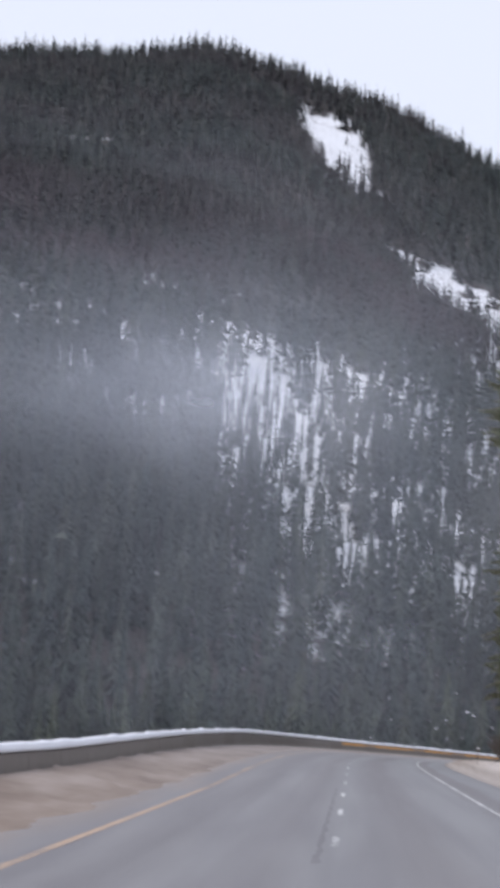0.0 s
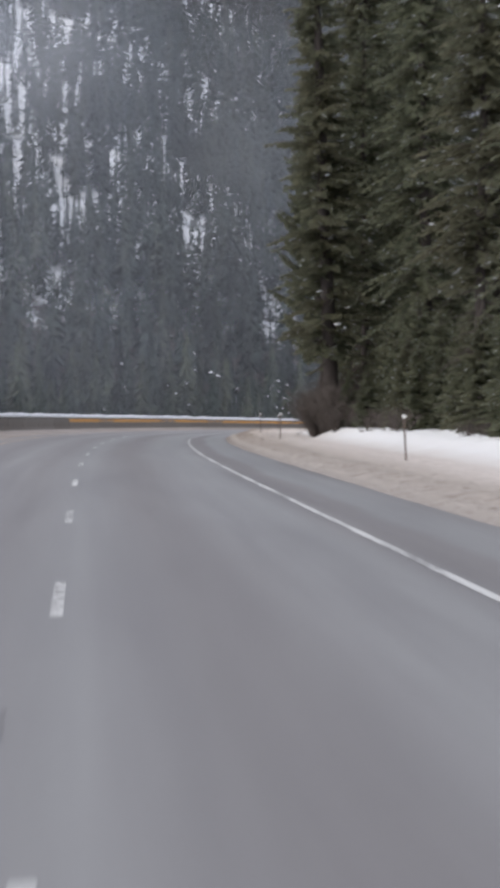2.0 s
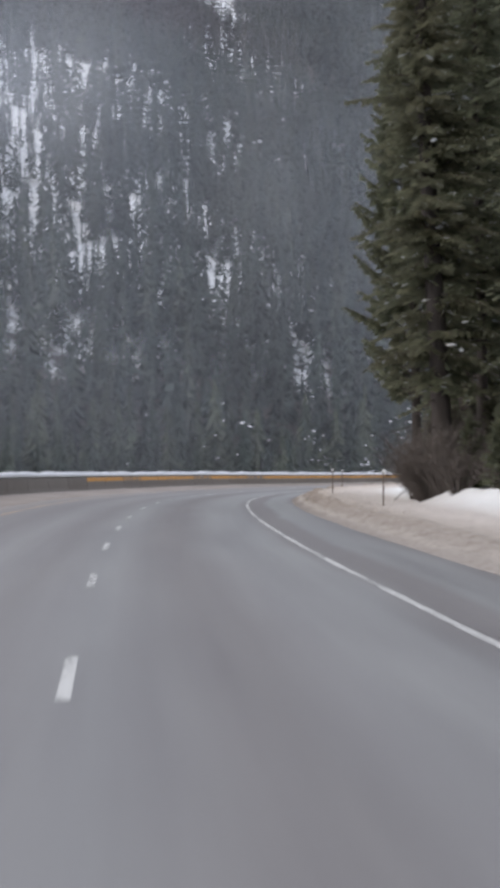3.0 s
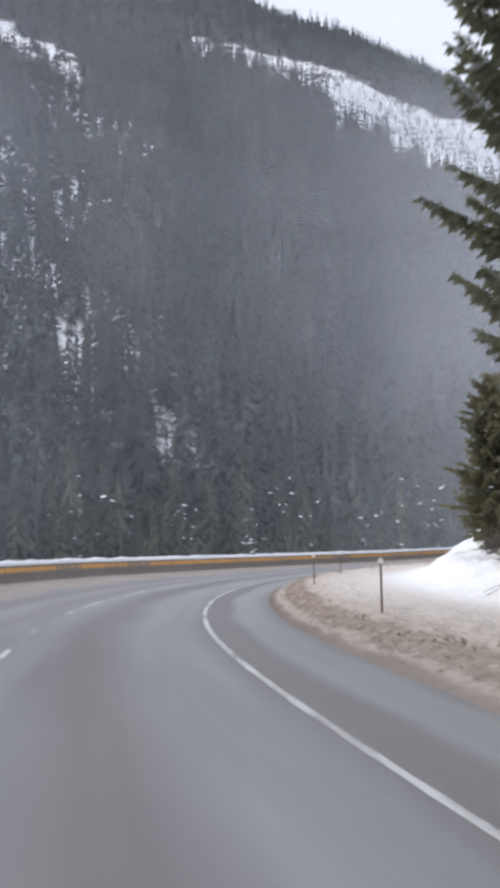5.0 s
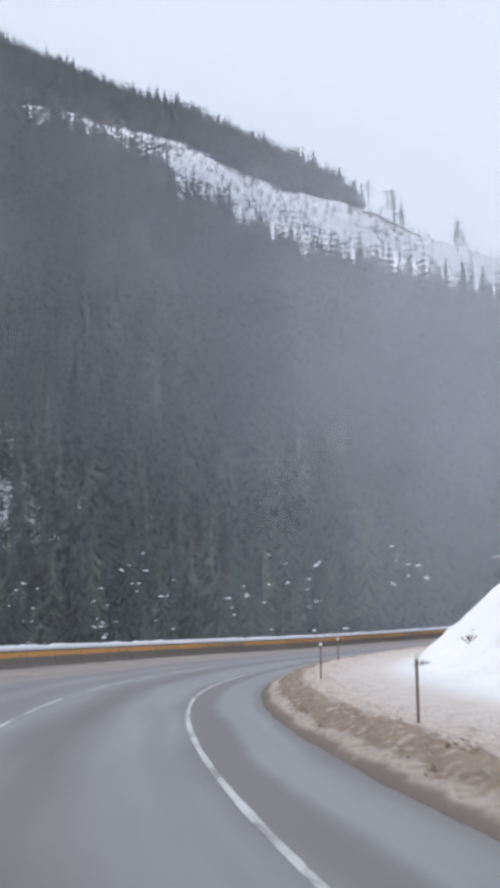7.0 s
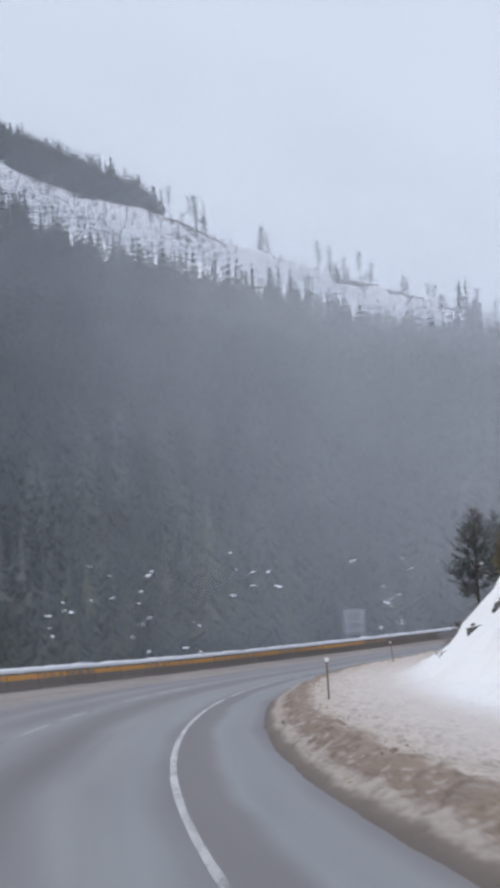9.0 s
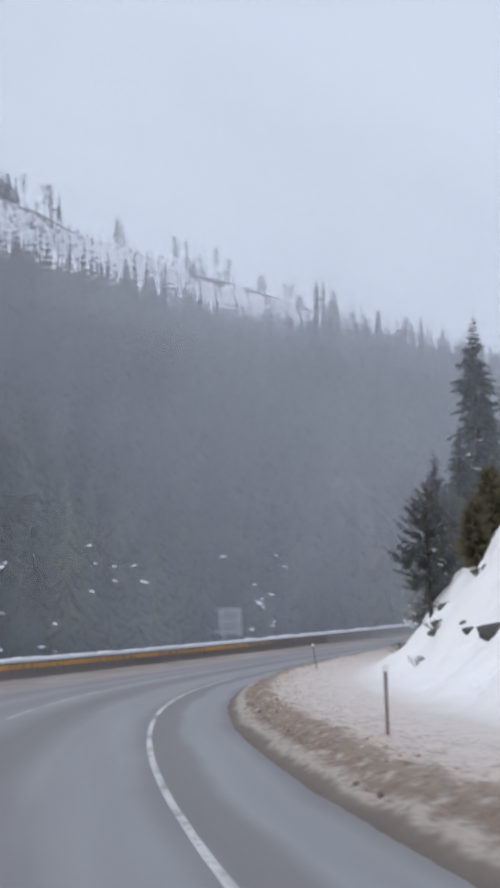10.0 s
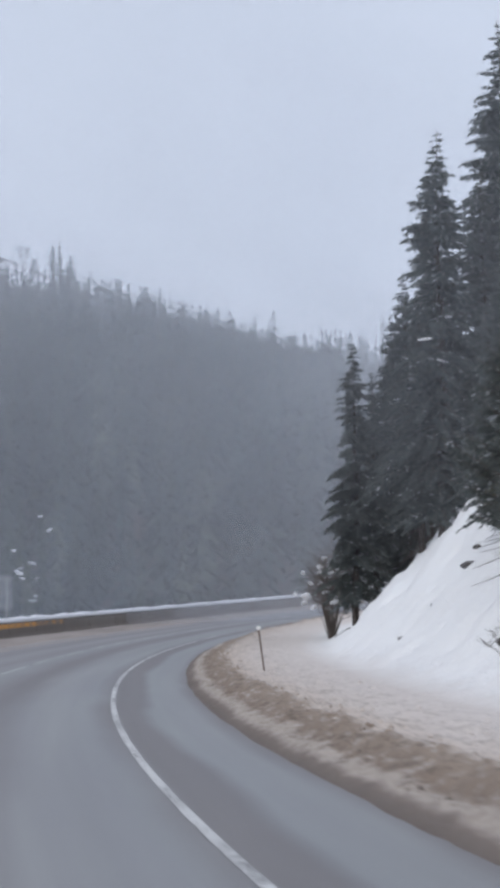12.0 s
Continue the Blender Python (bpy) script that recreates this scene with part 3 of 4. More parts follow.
# embankment that falls from the barrier into the valley
tagged(sweep("embankment", -40, 520, 4, [(-12.3, -0.02), (-13.5, -0.1), (-15.5, -0.8), (-19, -2.6), (-25, -5.5), (-36, -11)], SNOW_DIRTY,
             lambda s, a, dz: (a, dz + fbm(s * 0.1, a * 0.3) * 0.4 * (a < -14))), "snowy embankment falling away behind the barrier", "embankment", kind="structure")


# ---- the open places and the forest on the mountainside ----
def relief_many(x, y):
    return np.array([relief(float(a), float(b)) for a, b in zip(x, y)])


def drift(p, r, seed, across, down):
    """Noise that is narrow across the slope and long down it."""
    return np.array([noise.fractal(Vector((math.radians(a) * b / across, b / down, seed)), 1.0, 2.0, 3) for a, b in zip(p, r)])


CUT_PHI = [6.4, 8.2, 9.2, 12, 14, 17, 20, 23, 26, 30]
CUT_LOW = [1345, 1255, 1200, 1114, 1080, 1046, 1026, 1002, 1004, 1120]
CUT_TOP_PHI, CUT_TOP = [6.4, 10.6, 12.2, 14.7, 16.5], [1350, 1340, 1250, 1205, 1205]


def open_ground(p, r):
    """How far each place is open snow: the logged strip and the clearings high up."""
    lo, hi = np.interp(p, CUT_PHI, CUT_LOW), np.interp(p, CUT_TOP_PHI, CUT_TOP)
    n = drift(p, r, 3.3, 14, 40) * 30
    cut = (p > 6.4) & (p < 29.5) & (r > lo + n) & (r < hi + n * 0.6)
    nf = drift(p, r, 5.5, 6, 16) * 0.9
    e1 = nf + ((p + 2.0) / 1.3) ** 2 + ((r - 1560 + 60 * p) / 190) ** 2 + n * 0.02
    e2 = nf + ((p - 2.0) / 2.5) ** 2 + ((r - 1205 + 9 * p) / 120) ** 2 + n * 0.025
    e3 = ((p + 10) / 0.9) ** 2 + ((r - 1310) / 60) ** 2 + n * 0.05
    return cut | (e1 < 1) | (e2 < 1) | (e3 < 0.6)


def bareness(p, r):
    """How thin the forest stands: thinnest on the steep face up the valley."""
    bare = np.exp(-((p + 5.2) / 2.6) ** 2 - ((r - 610) / 120) ** 2) * 0.98 + np.exp(-((p + 10.5) / 2.2) ** 2 - ((r - 560) / 80) ** 2) * 0.52
    bare += np.exp(-((p + 3.0) / 2.2) ** 2 - ((r - 490) / 70) ** 2) * 0.36
    bare += np.exp(-((p - 1.0) / 4.6) ** 2) * np.interp(r, [375, 430, 650, 900], [0.0, 0.50, 0.44, 0.15])
    bare += np.exp(-((p - 3.5) / 2.4) ** 2 - ((r - 960) / 130) ** 2) * 1.0
    return bare - np.where(p > 9, 0.9 * (r < 430), np.interp(r, [355, 385], [3.0, 0.0])) - np.interp(r, [820, 980], [0.0, 0.6]) - np.interp(p, [6, 10], [0.0, 0.35])


g_p, g_r = np.tile(phis, len(rads)), np.repeat(rads, len(phis)).astype(float)
openness = np.where(open_ground(g_p, g_r), 0.74, np.clip(0.28 + 1.2 * bareness(g_p, g_r), 0.0, 0.95))
openness = np.where((g_r < 240) | (np.abs(g_p) > 40), 0.9, openness)
tagged(mesh_object("ground", gv, gf, GROUND, np.stack([openness, 0 * openness], 1), True), "snow-covered valley floor and steep mountainside", "ground", kind="structure")


def stand(seed, r0, r1, p0, p1, area, h0, h1):
    """Places, heights and slimness of trees, evenly spread between two radii, less the open ground; few and thin in the bare gullies."""
    rng = np.random.default_rng(seed)
    n = int(math.radians(p1 - p0) * (r1 * r1 - r0 * r0) / 2 / area)
    r = np.sqrt(rng.uniform(r0 * r0, r1 * r1, n))
    p = rng.uniform(p0, p1, n)
    gully = 0.55 * drift(p, r, 8.1, 9, 34) + 0.5 * drift(p, r, 2.2, 3.2, 9)
    chance = np.clip(0.5 + (0.70 - bareness(p, r) - gully) / 0.30, 0.2, 1.0)
    n2 = drift(p, r, 6.6, 20, 60) * 30
    keep = (rng.random(n) < chance) & ~open_ground(p, r) & ((p < 16.4 + 0.02 * n2) | (r < 1200))
    r, p, thin = r[keep], p[keep], np.where(chance < 0.75, 0.62, 1.0)[keep]
    clear = np.array([min((R_X[150:] - (O_X + b * math.sin(math.radians(a)))) ** 2 + (R_Y[150:] - (O_Y + b * math.cos(math.radians(a)))) ** 2) > 46 ** 2 if b < 480 else True for a, b in zip(p, r)], dtype=bool)
    r, p, thin = r[clear], p[clear], thin[clear]
    x, y = O_X + r * np.sin(np.radians(p)), O_Y + r * np.cos(np.radians(p))
    return x, y, relief_many(x, y), rng.uniform(h0, h1, len(x)) * rng.uniform(0.65, 1.15, len(x)) * np.where(thin < 1, 0.8, 1.0), thin


def conifer_mesh(name, x, y, z, h, thin, shards, slim, material, seed, fine=1.0):
    """Many far conifers in one mesh: each a thin trunk hung with ragged drooping boughs in whorls, wide at the foot and narrow at the tip."""
    rng = np.random.default_rng(seed)
    n = len(x)
    # boughs gather in whorls with gaps of air between them
    whorls = max(7, shards // 6)
    t = (np.arange(shards)[None] + rng.uniform(0, 1, (n, shards))) / shards
    t = 0.7 * (np.floor(t * whorls) + 0.5) / whorls + 0.3 * t
    t = 0.07 + 0.91 * t ** 1.05
    w = rng.uniform(0, 2 * np.pi, (n, shards))
    wide = (slim * thin * rng.uniform(0.7, 1.3, n))[:, None]
    rad = h[:, None] * wide * ((1 - t) ** 0.85 + 0.025) * rng.uniform(0.5, 1.25, (n, shards))
    dw = fine * rng.uniform(0.35, 0.75, (n, shards)) * (1 + 6.0 / shards)
    drop = h[:, None] * (0.02 + 0.30 / shards + 0.045 * (1 - t)) * rng.uniform(0.6, 1.4, (n, shards))
    top = h[:, None] * np.minimum(1.0, t + 0.015 + 0.7 / shards)
    X, Y, Z = x[:, None], y[:, None], z[:, None]
    boughs = np.stack([np.stack([X + 0 * w, Y + 0 * w, Z + top], 2), np.stack([X + rad * np.cos(w - dw), Y + rad * np.sin(w - dw), Z + h[:, None] * t - drop], 2),
                       np.stack([X + rad * np.cos(w + dw), Y + rad * np.sin(w + dw), Z + h[:, None] * t - drop * rng.uniform(0.5, 1.3, (n, shards))], 2)], 2).reshape(n, -1, 3)
    # trunk: three long faces from the roots to the tip
    foot_r = 0.012 * h
    ring = [np.stack([x + foot_r * math.cos(a), y + foot_r * math.sin(a), z - 1.0], 1) for a in (0.3, 2.4, 4.5)]
    tip = np.stack([x, y, z + h], 1)
    trunk = np.stack([v for k in range(3) for v in (tip, ring[k], ring[(k + 1) % 3])], 1)
    co = np.concatenate([boughs, trunk], 1)
    tone = np.repeat(rng.random(n), co.shape[1])
    co = co.reshape(-1, 3)
    me = bpy.data.meshes.new(name)
    me.vertices.add(len(co))
    me.vertices.foreach_set("co", co.astype(np.float32).ravel())
    me.loops.add(len(co))
    me.loops.foreach_set("vertex_index", np.arange(len(co), dtype=np.int32))
    me.polygons.add(len(co) // 3)
    me.polygons.foreach_set("loop_start", np.arange(0, len(co), 3, dtype=np.int32))
    me.update(calc_edges=True)
    me.uv_layers.new(name="UVMap").data.foreach_set("uv", np.stack([tone, 0 * tone], 1).astype(np.float32).ravel())
    me.materials.append(material)
    return new(name, me)


near_rows = stand(11, 262, 345, -18, 38, 30, 16, 29)
tagged(conifer_mesh("valley_forest", *near_rows, 290, 0.17, VALLEY, 1, 0.27), "dark conifers growing in the valley below the road", "forest", kind="stuff")
lower = [np.concatenate(q) for q in zip(stand(12, 345, 600, -18, 36, 21, 14, 26), stand(17, 375, 530, -20, -7.5, 20, 14, 22))]
tagged(conifer_mesh("lower_forest", *lower, 84, 0.14, FOREST, 2, 0.55), "dense dark conifers on the lower snowy slope", "forest", kind="stuff")
tagged(conifer_mesh("slope_forest", *stand(13, 600, 1230, -18, 38, 25, 13, 23), 28, 0.16, FOREST, 3), "dense dark conifers on the steep mountainside", "forest", kind="stuff")
tagged(conifer_mesh("ridge_forest", *stand(14, 1150, 2120, -18, 17.0, 36, 14, 25), 14, 0.19, FOREST, 4), "dark conifers below the mountain ridge", "forest", kind="stuff")
tagged(conifer_mesh("tall_ridge_trees", *stand(18, 1180, 2060, -18, 17.0, 520, 20, 30), 56, 0.16, FOREST, 7), "tall dark conifers standing out of the ridge forest", "forest", kind="stuff")
ux, uy, uz, uh, ut = stand(15, 262, 500, -18, 38, 12, 2.0, 6.0)
tagged(conifer_mesh("undergrowth", ux, uy, uz - 0.3, uh, ut, 24, 0.30, FOREST, 6, 0.6), "dark brush and saplings under the valley conifers", "undergrowth", kind="stuff")
# young trees and stumps on the logged strip
rngc = np.random.default_rng(21)
cp = rngc.uniform(7.4, 29, 4600)
cr = np.interp(cp, CUT_PHI, CUT_LOW) + rngc.uniform(0, 1, 4600) ** 1.2 * (np.interp(cp, CUT_TOP_PHI, CUT_TOP) - np.interp(cp, CUT_PHI, CUT_LOW))
cx, cy = O_X + cr * np.sin(np.radians(cp)), O_Y + cr * np.cos(np.radians(cp))
some = rngc.random(4600) < np.interp(cp, [13, 19], [1.0, 0.4])
cx, cy = cx[some], cy[some]
tagged(conifer_mesh("young_trees", cx, cy, relief_many(cx, cy), rngc.uniform(0.8, 3.7, len(cx)) ** 1.3, np.ones(len(cx)), 9, 0.26, FOREST, 5), "small dark trees and stumps dotting the snowy logged strip", "forest", kind="stuff")


def snag_row():
    """Thin ragged trees left standing along the crest."""
    rng = random.Random(9)
    verts, faces = [], []
    for i in range(140):
        p = rng.uniform(16.2, 30.3)
        if fbm(p * 1.3, 4.4) < -0.12:
            continue
        r = rng.uniform(1160, 1215)
        x, y = O_X + r * math.sin(radians(p)), O_Y + r * math.cos(radians(p))
        z, h = relief(x, y) - 0.5, rng.uniform(8, 21)
        v, f = tube([Vector((x, y, z)), Vector((x + rng.uniform(-.5, .5), y, z + h))], [0.20, 0.07], 4)
        faces += [tuple(len(verts) + k for k in q) for q in f]
        verts += v
        full = rng.random() < 0.22
        for j in range(int(h * (8 if full else 4))):
            t = rng.uniform(0.15 if full else 0.45, 1.0)
            w, wd = rng.uniform(0, 6.3), rng.uniform(0.6, 2.3) * ((1.2 - t) * 1.6 if full else 1.0)
            c = Vector((x, y, z + h * t))
            e = c + Vector((math.cos(w) * wd, math.sin(w) * wd, rng.uniform(-0.7, 0.5)))
            b0 = len(verts)
            verts += [c + Vector((0, 0, 0.07)), c - Vector((0, 0, 0.07)), e + Vector((0, 0, 0.16)), e - Vector((0, 0, 0.08))]
            faces += [(b0, b0 + 1, b0 + 3, b0 + 2)]
    ob = mesh_object("crest_trees", verts, faces, FOREST, [(0.5, 0.0)] * len(verts))
    tagged(ob, "thin ragged trees standing along the bare crest", "trees", kind="stuff")


snag_row()


def snow_lumps():
    """Clumps of snow lying on the boughs of the nearest valley trees."""
    rng = random.Random(4)
    bm = bmesh.new()
    x, y, z, h, _ = near_rows
    cand = [i for i in range(len(x)) if math.degrees(math.atan2(x[i] - O_X, y[i] - O_Y)) > -2]
    for i in rng.sample(cand, min(len(cand), 105)):
        for _ in range(rng.choice((1, 2, 3, 5))):
            t = rng.uniform(0.5, 0.95)
            back = math.atan2(O_X + 10 - x[i], 200 - y[i]) + rng.uniform(-0.9, 0.9)
            rr = h[i] * 0.20 * (1 - t) + 0.35
            c = Vector((x[i] + math.sin(back) * rr, y[i] + math.cos(back) * rr, z[i] + h[i] * t))
            m = Matrix.Translation(c) @ pose(0, 0, 0, rng.uniform(-20, 20), rng.uniform(-20, 20), rng.uniform(0, 180)) @ Matrix.Diagonal((rng.uniform(0.25, 0.65), rng.uniform(0.2, 0.45), rng.uniform(0.08, 0.18), 1))
            bmesh.ops.create_icosphere(bm, subdivisions=1, radius=1.0, matrix=m)
    me = bpy.data.meshes.new("snow_lumps")
    bm.to_mesh(me)
    bm.free()
    me.materials.append(SNOW)
    tagged(new("snow_lumps", me), "white snow clumps lying on the boughs of dark conifers", "snow", kind="stuff")


snow_lumps()


# ---- trees beside the road ----
def locate(x, y):
    k = int(np.argmin((R_X - x) ** 2 + (R_Y - y) ** 2))
    th = R_TH[k]
    fwd = (x - R_X[k]) * math.sin(th) + (y - R_Y[k]) * math.cos(th)
    return S_AX[k] + fwd, (x - R_X[k]) * math.cos(th) - (y - R_Y[k]) * math.sin(th)


def bank_z(x, y):
    s, a = locate(x, y)
    k = float(np.interp(s, [-40, 70, 140, 190, 520], [0.35, 0.45, 0.75, 1.0, 1.0]))
    w, hgt = max(0.0, a - toe(s) + 1.2), bank_height(s)
    steep = min(w, hgt * 1.05 + 1.2)
    return road_pt(s, a).z + 0.22 * k + foot(steep) * pitch(s) + max(0.0, w - hgt * 1.05 - 1.2) * shelf(s)


def conifer(name, label, h, spread, first, seed, needles, lift=0.0, sparse=1.0, droop=0.35, tuft=0.15, fat=1.0, taper=0.75, tilt=None, shape=None):
    """A conifer: tapered trunk, dead lower boughs, and whorls of boughs hung with sprays of needles."""
    rng = random.Random(seed)
    th = empty(name)
    lean = Vector((tilt if tilt is not None else rng.uniform(-0.02, 0.02), rng.uniform(-0.02, 0.02), 0))

    def axis(z):
        return Vector((lean.x * z + 0.05 * math.sin(z * 0.6 + seed), lean.y * z + 0.05 * math.cos(z * 0.5), z))
    zs = [0, 0.4, h * 0.15, h * 0.3, h * 0.5, h * 0.7, h * 0.88, h]
    base = 0.0095 * h + 0.04
    v, f = tube([axis(z) for z in zs], [base * 1.35, base, base * 0.88, base * 0.76, base * 0.55, base * 0.34, base * 0.15, 0.01], 9)
    part_raw("trunk", v, f, BARK, th, smooth=True)
    tv, tf, nv, nf = [], [], [], []
    z = first * 0.35
    while z < h * 0.985:
        u = (z - first) / (h - first)
        dead = u < 0
        count = rng.randint(2, 4) if dead else rng.randint(5, 8)
        for k in range(count):
            w = rng.uniform(0, 2 * math.pi)
            if dead:
                L = rng.uniform(0.6, spread * 0.8)
            else:
                prof = min(1.0, 0.6 + u * 3.0) * (1 - u) ** taper + 0.015
                if shape:
                    prof = float(np.interp(u, shape[0], shape[1]))
                L = spread * prof * rng.uniform(0.5, 1.2)
            rise = (lift + 0.5 * max(0, u) - 0.10 + rng.uniform(-0.16, 0.16)) if not dead else rng.uniform(-0.35, 0.05)
            dirv = Vector((math.cos(w), math.sin(w), 0))
            side = Vector((-math.sin(w), math.cos(w), 0))
            a0 = axis(min(h * 0.99, z + rng.uniform(-0.22, 0.22) * min(1.0, 2.5 * (1 - max(0, u)))))
            pts = []
            for q in (0, 0.35, 0.7, 1.0):
                pts.append(a0 + dirv * (L * q) + Vector((0, 0, L * (rise * q - droop * q * q + 0.22 * lift * q ** 3))) + side * (0.06 * L * math.sin(q * 3 + w)))
            bv, bf = tube(pts, [0.018 + 0.010 * L, 0.012 + 0.006 * L, 0.012, 0.005], 3)
            tf += [tuple(len(tv) + i for i in q) for q in bf]
            tv += bv
            if dead:
                continue
            n = max(3, int(L * 17 * sparse))
            for j in range(n):
                q = (tuft + (1 - tuft) * (j + rng.random()) / n)
                i = min(2, int(q * 3))
                c = pts[i].lerp(pts[i + 1], min(1.0, max(0.0, (q - (0, 0.35, 0.7)[i]) / (0.35, 0.35, 0.3)[i])))
                wid = fat * (0.05 + min(0.30, 0.22 * L) * (1.25 - q)) * rng.uniform(0.5, 1.3)
                for sg in (-1, 1):
                    tip = c + side * (sg * wid) + dirv * (wid * rng.uniform(0.3, 0.9)) + Vector((0, 0, -wid * rng.uniform(-0.35, 0.95)))
                    mid = c.lerp(tip, 0.5)
                    up = Vector((0, 0, wid * rng.uniform(0.10, 0.24)))
                    bk = (dirv * 0.14 + side * (0.05 * sg)) * wid * rng.uniform(0.7, 1.5)
                    b0 = len(nv)
                    nv += [c - bk * 0.5, mid + up * 0.4 + bk * 1.4, tip, mid - up - bk * 1.1]
                    nf.append((b0, b0 + 1, b0 + 2, b0 + 3))
        z += rng.uniform(0.25, 0.42) * (1.3 if dead else 1.0) * (1 - 0.35 * max(0, u)) * (h / 20) ** 0.5
    tagged(part_raw("bough", tv, tf, TWIG, th, "thin brown boughs, bare low down"), kind="stuff")
    tagged(part_raw("crown", nv, nf, needles, th), kind="stuff")
    return tagged(th, label, "tree", group="roadside conifers")


def plant(tree, x, y, turn, size=1.0, sink=0.25):
    tree.matrix_basis = Matrix.Translation((x, y, bank_z(x, y) - sink)) @ Euler((0, 0, turn)).to_matrix().to_4x4() @ Matrix.Diagonal((size, size, size, 1))
    return tree


def plant_copy(tree, x, y, turn, size):
    c = copy_thing(tree, Matrix.Translation((x, y, bank_z(x, y) - 0.25 * min(1.0, size * 2))) @ Euler((0, 0, turn)).to_matrix().to_4x4())
    c.scale = (size, size, size)
    return c


T_EDGE = "tall olive-green fir with snow-dusted drooping boughs beside the road"
T_FIR = "tall dark green fir in the roadside stand"
T_PINE = "open-crowned pine with upswept olive boughs"
T_SPRUCE = "slender dark spruce standing on the snowy bank"
fir_a = plant(conifer("fir_tree", T_EDGE, 36.0, 3.6, 3.6, 3, NEEDLES, 0.22, 1.2, 0.36, 0.12, 1.2, 0.6, -0.045, ((0, 0.1, 0.28, 0.40, 0.50, 0.57, 0.62, 0.68, 0.8, 1), (0.6, 0.80, 0.74, 0.54, 0.36, 0.44, 0.85, 0.92, 0.6, 0.02))), 9.9, 148.4, 0.0)
fir_b = plant(conifer("fir_tree", T_FIR, 21.0, 2.9, 5.4, 5, NEEDLES, 0.05, 0.85, 0.34, 0.12, 1.1, 0.7), 12.1, 152.5, 2.0)
fir_d = plant(conifer("fir_tree", T_FIR, 37.0, 4.0, 3.0, 6, NEEDLES, 0.08, 0.75, 0.34, 0.14, 1.2, 0.6), 15.0, 149.5, 1.0)
fir_c = plant(conifer("fir_tree", T_FIR, 28.0, 3.4, 3.4, 8, NEEDLES, 0.0, 0.75, 0.36, 0.12, 1.2, 0.65), 13.2, 141.0, 1.0)
plant(conifer("pine_tree", T_PINE, 20.0, 2.95, 3.6, 14, NEEDLES, 0.78, 1.3, 0.34, 0.4, 1.35, 0.55), 11.4, 163.3, 0.9)
rngt = random.Random(31)
for x, y, k, src in ((15.3, 166.0, 0.9, fir_d), (13.7, 158.0, 0.85, fir_c), (12.3, 157.0, 0.95, fir_d), (17.0, 144.0, 0.95, fir_d)):
    plant_copy(src, x, y, x, k)
spots = [(15.3, 166.0), (12.3, 157.0), (13.7, 158.0), (17.0, 144.0), (9.9, 148.4), (12.1, 152.5), (13.2, 141.0), (11.4, 163.3), (15.0, 149.5)]
tries = 0
while len(spots) < 38 and tries < 4000:
    tries += 1
    s, a = rngt.uniform(97, 222), 9.2 + 28 * rngt.random() ** 1.5
    p = road_pt(s, a)
    if a < 9.2 + max(0.0, (s - 160) * 0.12) or min(math.hypot(p.x - q[0], p.y - q[1]) for q in spots) < 3.2 + 0.05 * a:
        continue
    spots.append((p.x, p.y))
    src = rngt.choice((fir_d, fir_c)) if a > 13.5 and s < 165 else rngt.choice((fir_b, fir_c))
    plant_copy(src, p.x, p.y, rngt.uniform(0, 6.3), rngt.uniform(0.8, 1.1) * (0.8 if s < 112 else 0.72 if s > 165 else 1.0))
small = plant(conifer("young_fir", "short bushy olive-green fir on the snowy verge", 8.4, 2.2, 0.4, 17, NEEDLES, 0.14, 1.3, 0.25, 0.15, 1.2, 0.6), 11.9, 136.2, 0.0, 0.7)
olive = plant(conifer("young_pine", "ragged yellow-green young pine on the snowy verge", 8.8, 2.5, 0.7, 19, NEEDLES_OLD, 0.42, 1.2, 0.28, 0.25, 1.3, 0.5), 26.0, 220.5, 0.4)
